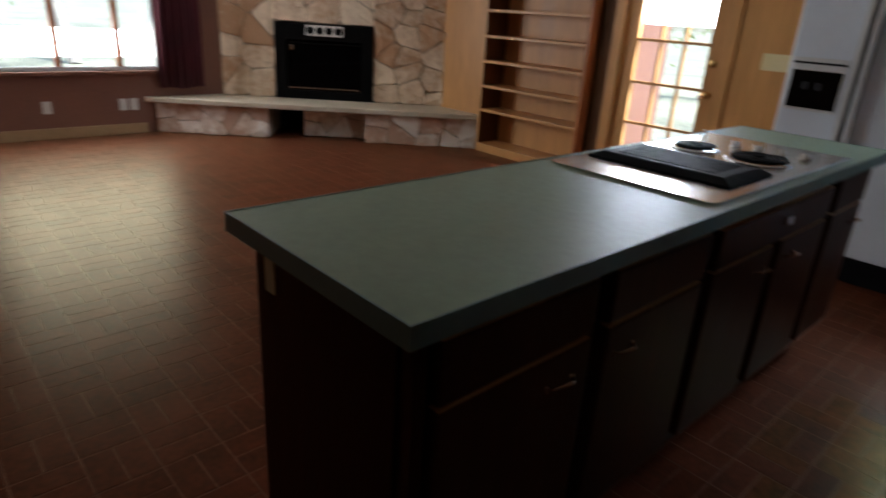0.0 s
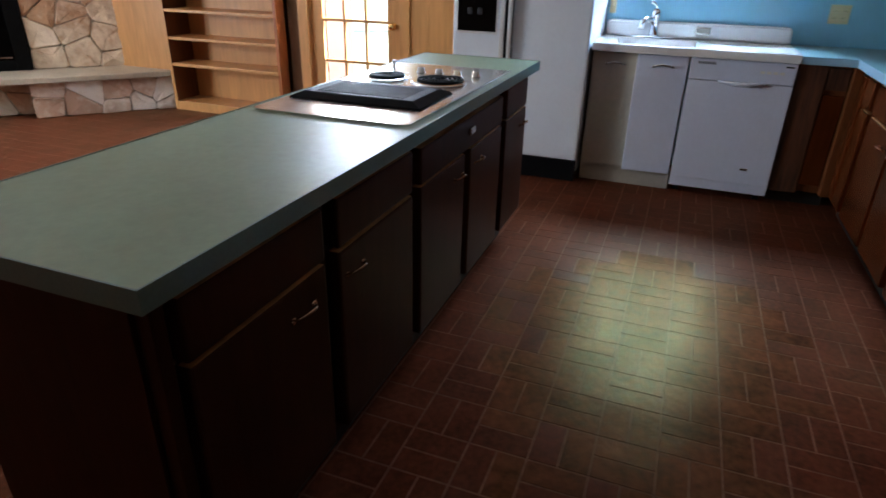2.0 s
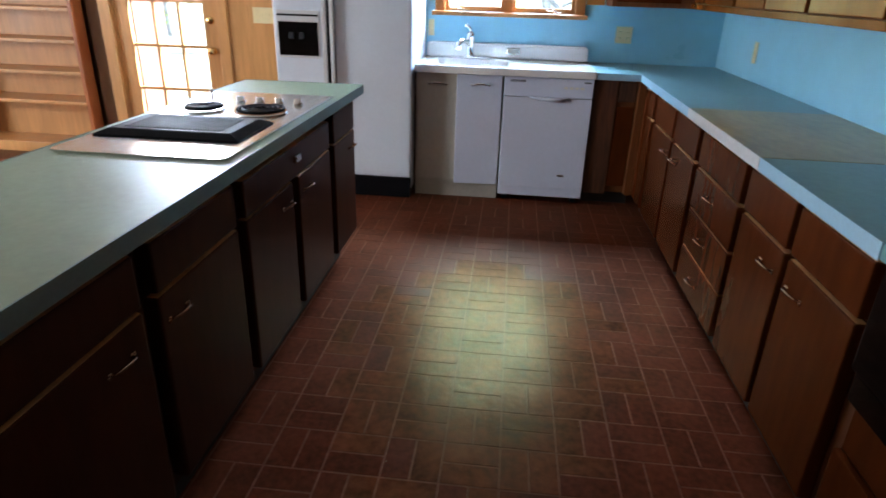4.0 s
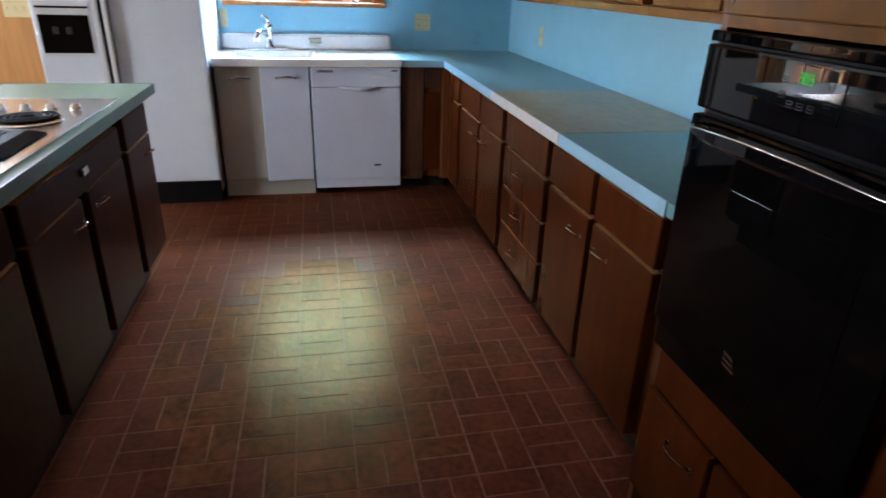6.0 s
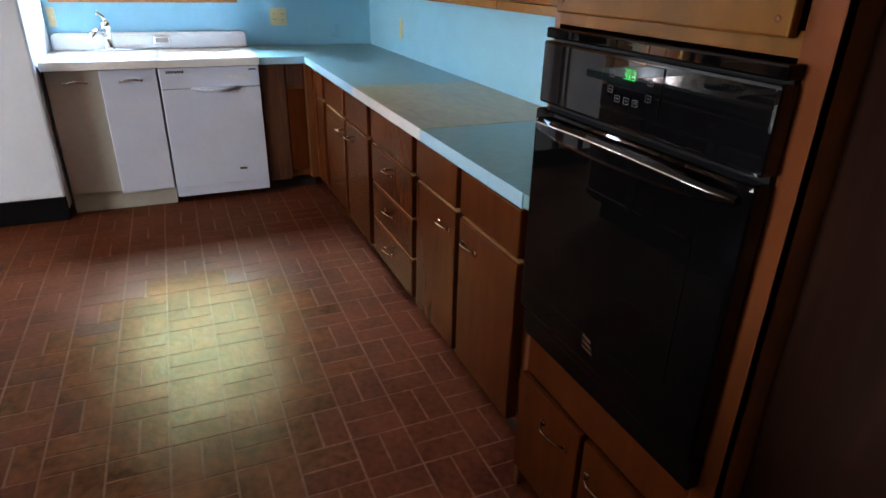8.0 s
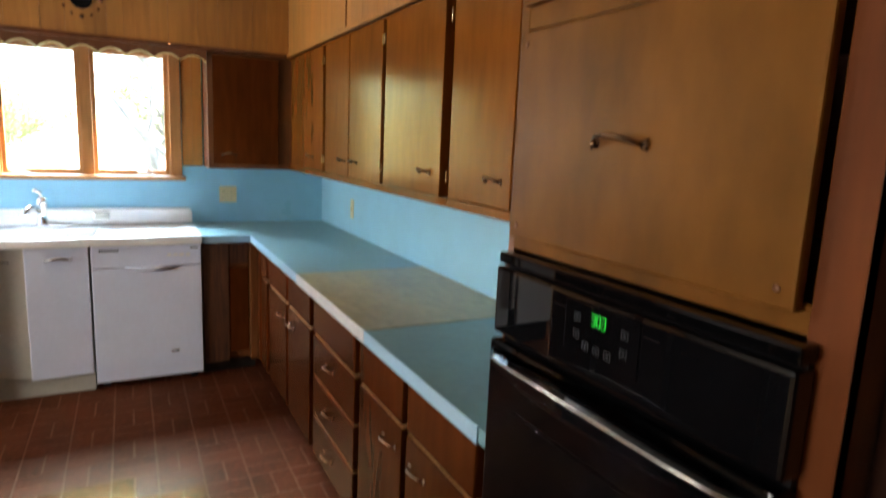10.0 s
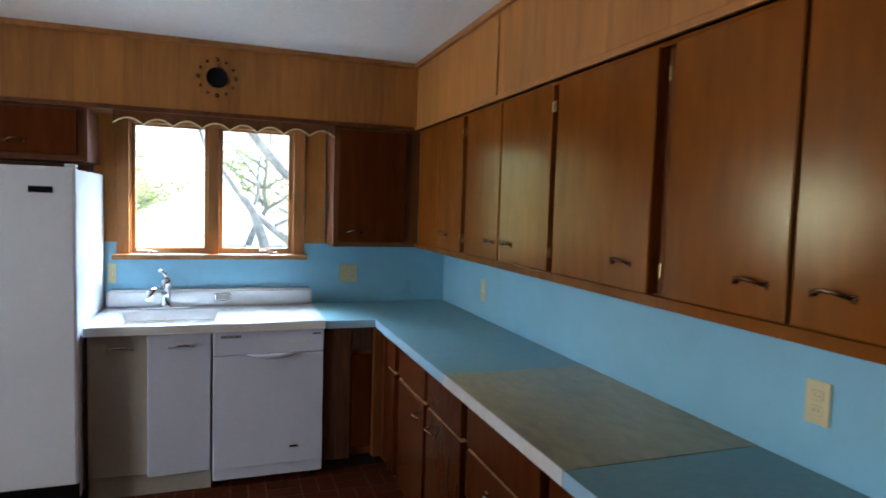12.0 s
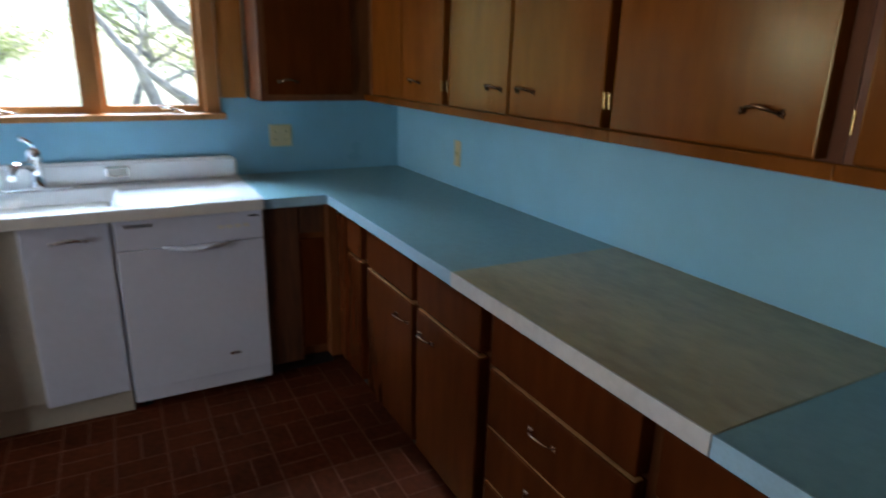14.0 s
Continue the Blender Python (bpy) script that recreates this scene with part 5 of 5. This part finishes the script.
for x, y, h, seed, spread in ((24.0, 0.6, 6.6, 32, 3.2), (26.0, 6.4, 6.0, 33, 3.0), (22.0, 6.5, 3.2, 18, 2.4), (24.0, -2.2, 3.4, 19, 2.6), (11.0, 9.0, 7.5, 13, 3.0), (8.3, 8.9, 3.3, 23, 1.7), (15.0, 12.5, 8.5, 17, 3.4), (-3.2, 15.5, 7.0, 14, 2.8), (-1.0, 19.0, 8.0, 15, 3.2), (-6.0, 18.0, 7.5, 16, 3.0)):
    tree(x, y, h, seed, spread)


def leaning_tree():
    """Two leaning stems that meet and part again, with a heavy limb across."""
    t = thing("tree", (9.0, 0.2, -0.35), "leaning garden tree with thick pale limbs", "tree", "garden trees")
    bm = bmesh.new()
    tube(bm, [(9.0, 0.45, -0.37), (9.0, 0.71, 0.63), (9.0, 0.97, 1.40), (9.0, 1.30, 1.82), (9.2, 1.9, 2.7), (9.4, 2.3, 4.0)], [0.15, 0.11, 0.09, 0.06, 0.05, 0.02], 9)
    tube(bm, [(9.1, -0.8, -0.37), (9.05, 0.1, 0.67), (9.0, 0.60, 1.05), (9.0, 0.97, 1.40)], [0.16, 0.11, 0.08, 0.05], 9)
    tube(bm, [(9.1, -0.8, -0.37), (9.3, -0.9, 1.2), (9.1, -0.35, 1.75), (9.0, 0.29, 2.14), (9.0, 1.04, 3.03), (9.2, 1.6, 3.9)], [0.2, 0.16, 0.13, 0.12, 0.11, 0.05], 9)
    tube(bm, [(9.0, 0.97, 1.40), (9.05, 0.86, 1.75), (9.0, 0.88, 2.1), (9.0, 0.80, 2.7)], [0.04, 0.035, 0.03, 0.012], 7)
    tube(bm, [(9.0, 0.60, 1.05), (8.9, 0.2, 1.25), (8.9, -0.3, 1.3)], [0.04, 0.03, 0.015], 7)
    part("trunk", bm, bark, t)
    rnd = random.Random(21)
    bm = bmesh.new()
    for c in [(9.3, 2.2, 3.9), (9.2, 1.6, 4.0), (9.0, 1.3, 3.6), (9.0, 0.8, 2.8), (8.9, -0.3, 1.4), (9.4, 2.8, 3.4), (9.2, 0.1, 3.8), (9.4, -0.8, 3.2), (9.3, 1.2, 1.0), (9.4, 2.0, 0.9)]:
        for n in range(45):
            p = Vector(c) + Vector((rnd.gauss(0, 0.4), rnd.gauss(0, 0.4), rnd.gauss(0, 0.3)))
            d = Vector((rnd.uniform(-1, 1), rnd.uniform(-1, 1), rnd.uniform(-1, 1))).normalized()
            e = d.orthogonal().normalized()
            l = rnd.uniform(0.025, 0.05)
            bm.faces.new([bm.verts.new(p + d * l), bm.verts.new(p + e * l * 0.4), bm.verts.new(p - d * l), bm.verts.new(p - e * l * 0.4)])
    part("crown", bm, leaf, t)


leaning_tree()
structure("wall_outside", box((0.36, 4.70, -0.4), (0.85, 4.92, 2.6)), brown_paint, "red-brown outside wall beside the garden door", "wall")

# ---- floor bricks ----
MOD = 0.1855
OX, OY = -3.41, 1.99


def brick_mesh(w, d, mat=brick_vinyl):
    bm = box((-w / 2, -d / 2, -0.006), (w / 2, d / 2, 0.0), 0.0)
    top = [v for v in bm.verts if v.co.z > -0.001]
    for v in top:
        v.co.x *= 1 - 0.003 / w
        v.co.y *= 1 - 0.003 / d
    return mesh_of("brick", bm, mat)


def floor_bricks():
    floor = bpy.data.objects["floor"]
    gap = 0.0055
    long_, short = MOD - gap, MOD / 2 - gap
    flat, upright = brick_mesh(long_, short), brick_mesh(short, long_)
    flat_glare, upright_glare = brick_mesh(long_, short, brick_worn_glare), brick_mesh(short, long_, brick_worn_glare)
    verts, faces = [], []
    near = []
    for i in range(int((WEST - OX) / MOD), int((0.2 - OX) / MOD) + 1):
        for k in range(int((0.0 - OY) / MOD) - 1, int((NORTH - OY) / MOD) + 1):
            cx, cy = OX + (i + 0.5) * MOD, OY + (k + 0.5) * MOD
            for n in (-0.25, 0.25):
                lies = (i + k) % 2 == 0
                x, y = (cx, cy + n * MOD) if lies else (cx + n * MOD, cy)
                if not (WEST < x < -0.05 and 0.45 < y < NORTH - 0.1):
                    continue
                if -3.75 < x < -1.35 and 0.60 < y < 2.2 and len(near) < 300:
                    near.append((x, y, lies))
                    continue
                w, d = (long_ / 2, short / 2) if lies else (short / 2, long_ / 2)
                s = len(verts)
                for z, f in ((-0.006, 0.0), (0.0, 0.0015)):
                    verts += [(x - w + f, y - d + f, z), (x + w - f, y - d + f, z), (x + w - f, y + d - f, z), (x - w + f, y + d - f, z)]
                faces += [(s + 4, s + 5, s + 6, s + 7)] + [(s + q, s + (q + 1) % 4, s + 4 + (q + 1) % 4, s + 4 + q) for q in range(4)]
    me = bpy.data.meshes.new("floor_bricks")
    me.from_pydata(verts, [], faces)
    me.materials.append(brick_vinyl)
    ob = new("floor_bricks", me)
    ob.parent = floor
    tagged(ob, "red-brown embossed brick pattern of the vinyl floor", "", kind="stuff")
    rnd = random.Random(12)
    for x, y, lies in near:
        # oval covering the window's reflection, where the painted glare bricks go
        shiny = math.hypot((x + 2.62) / 0.86, (y - 1.52) / 0.52) < 1 + rnd.uniform(-0.2, 0.25)
        b = new("brick", (flat_glare if lies else upright_glare) if shiny else (flat if lies else upright))
        b.parent = floor
        b.location = (x, y, 0.0)


floor_bricks()
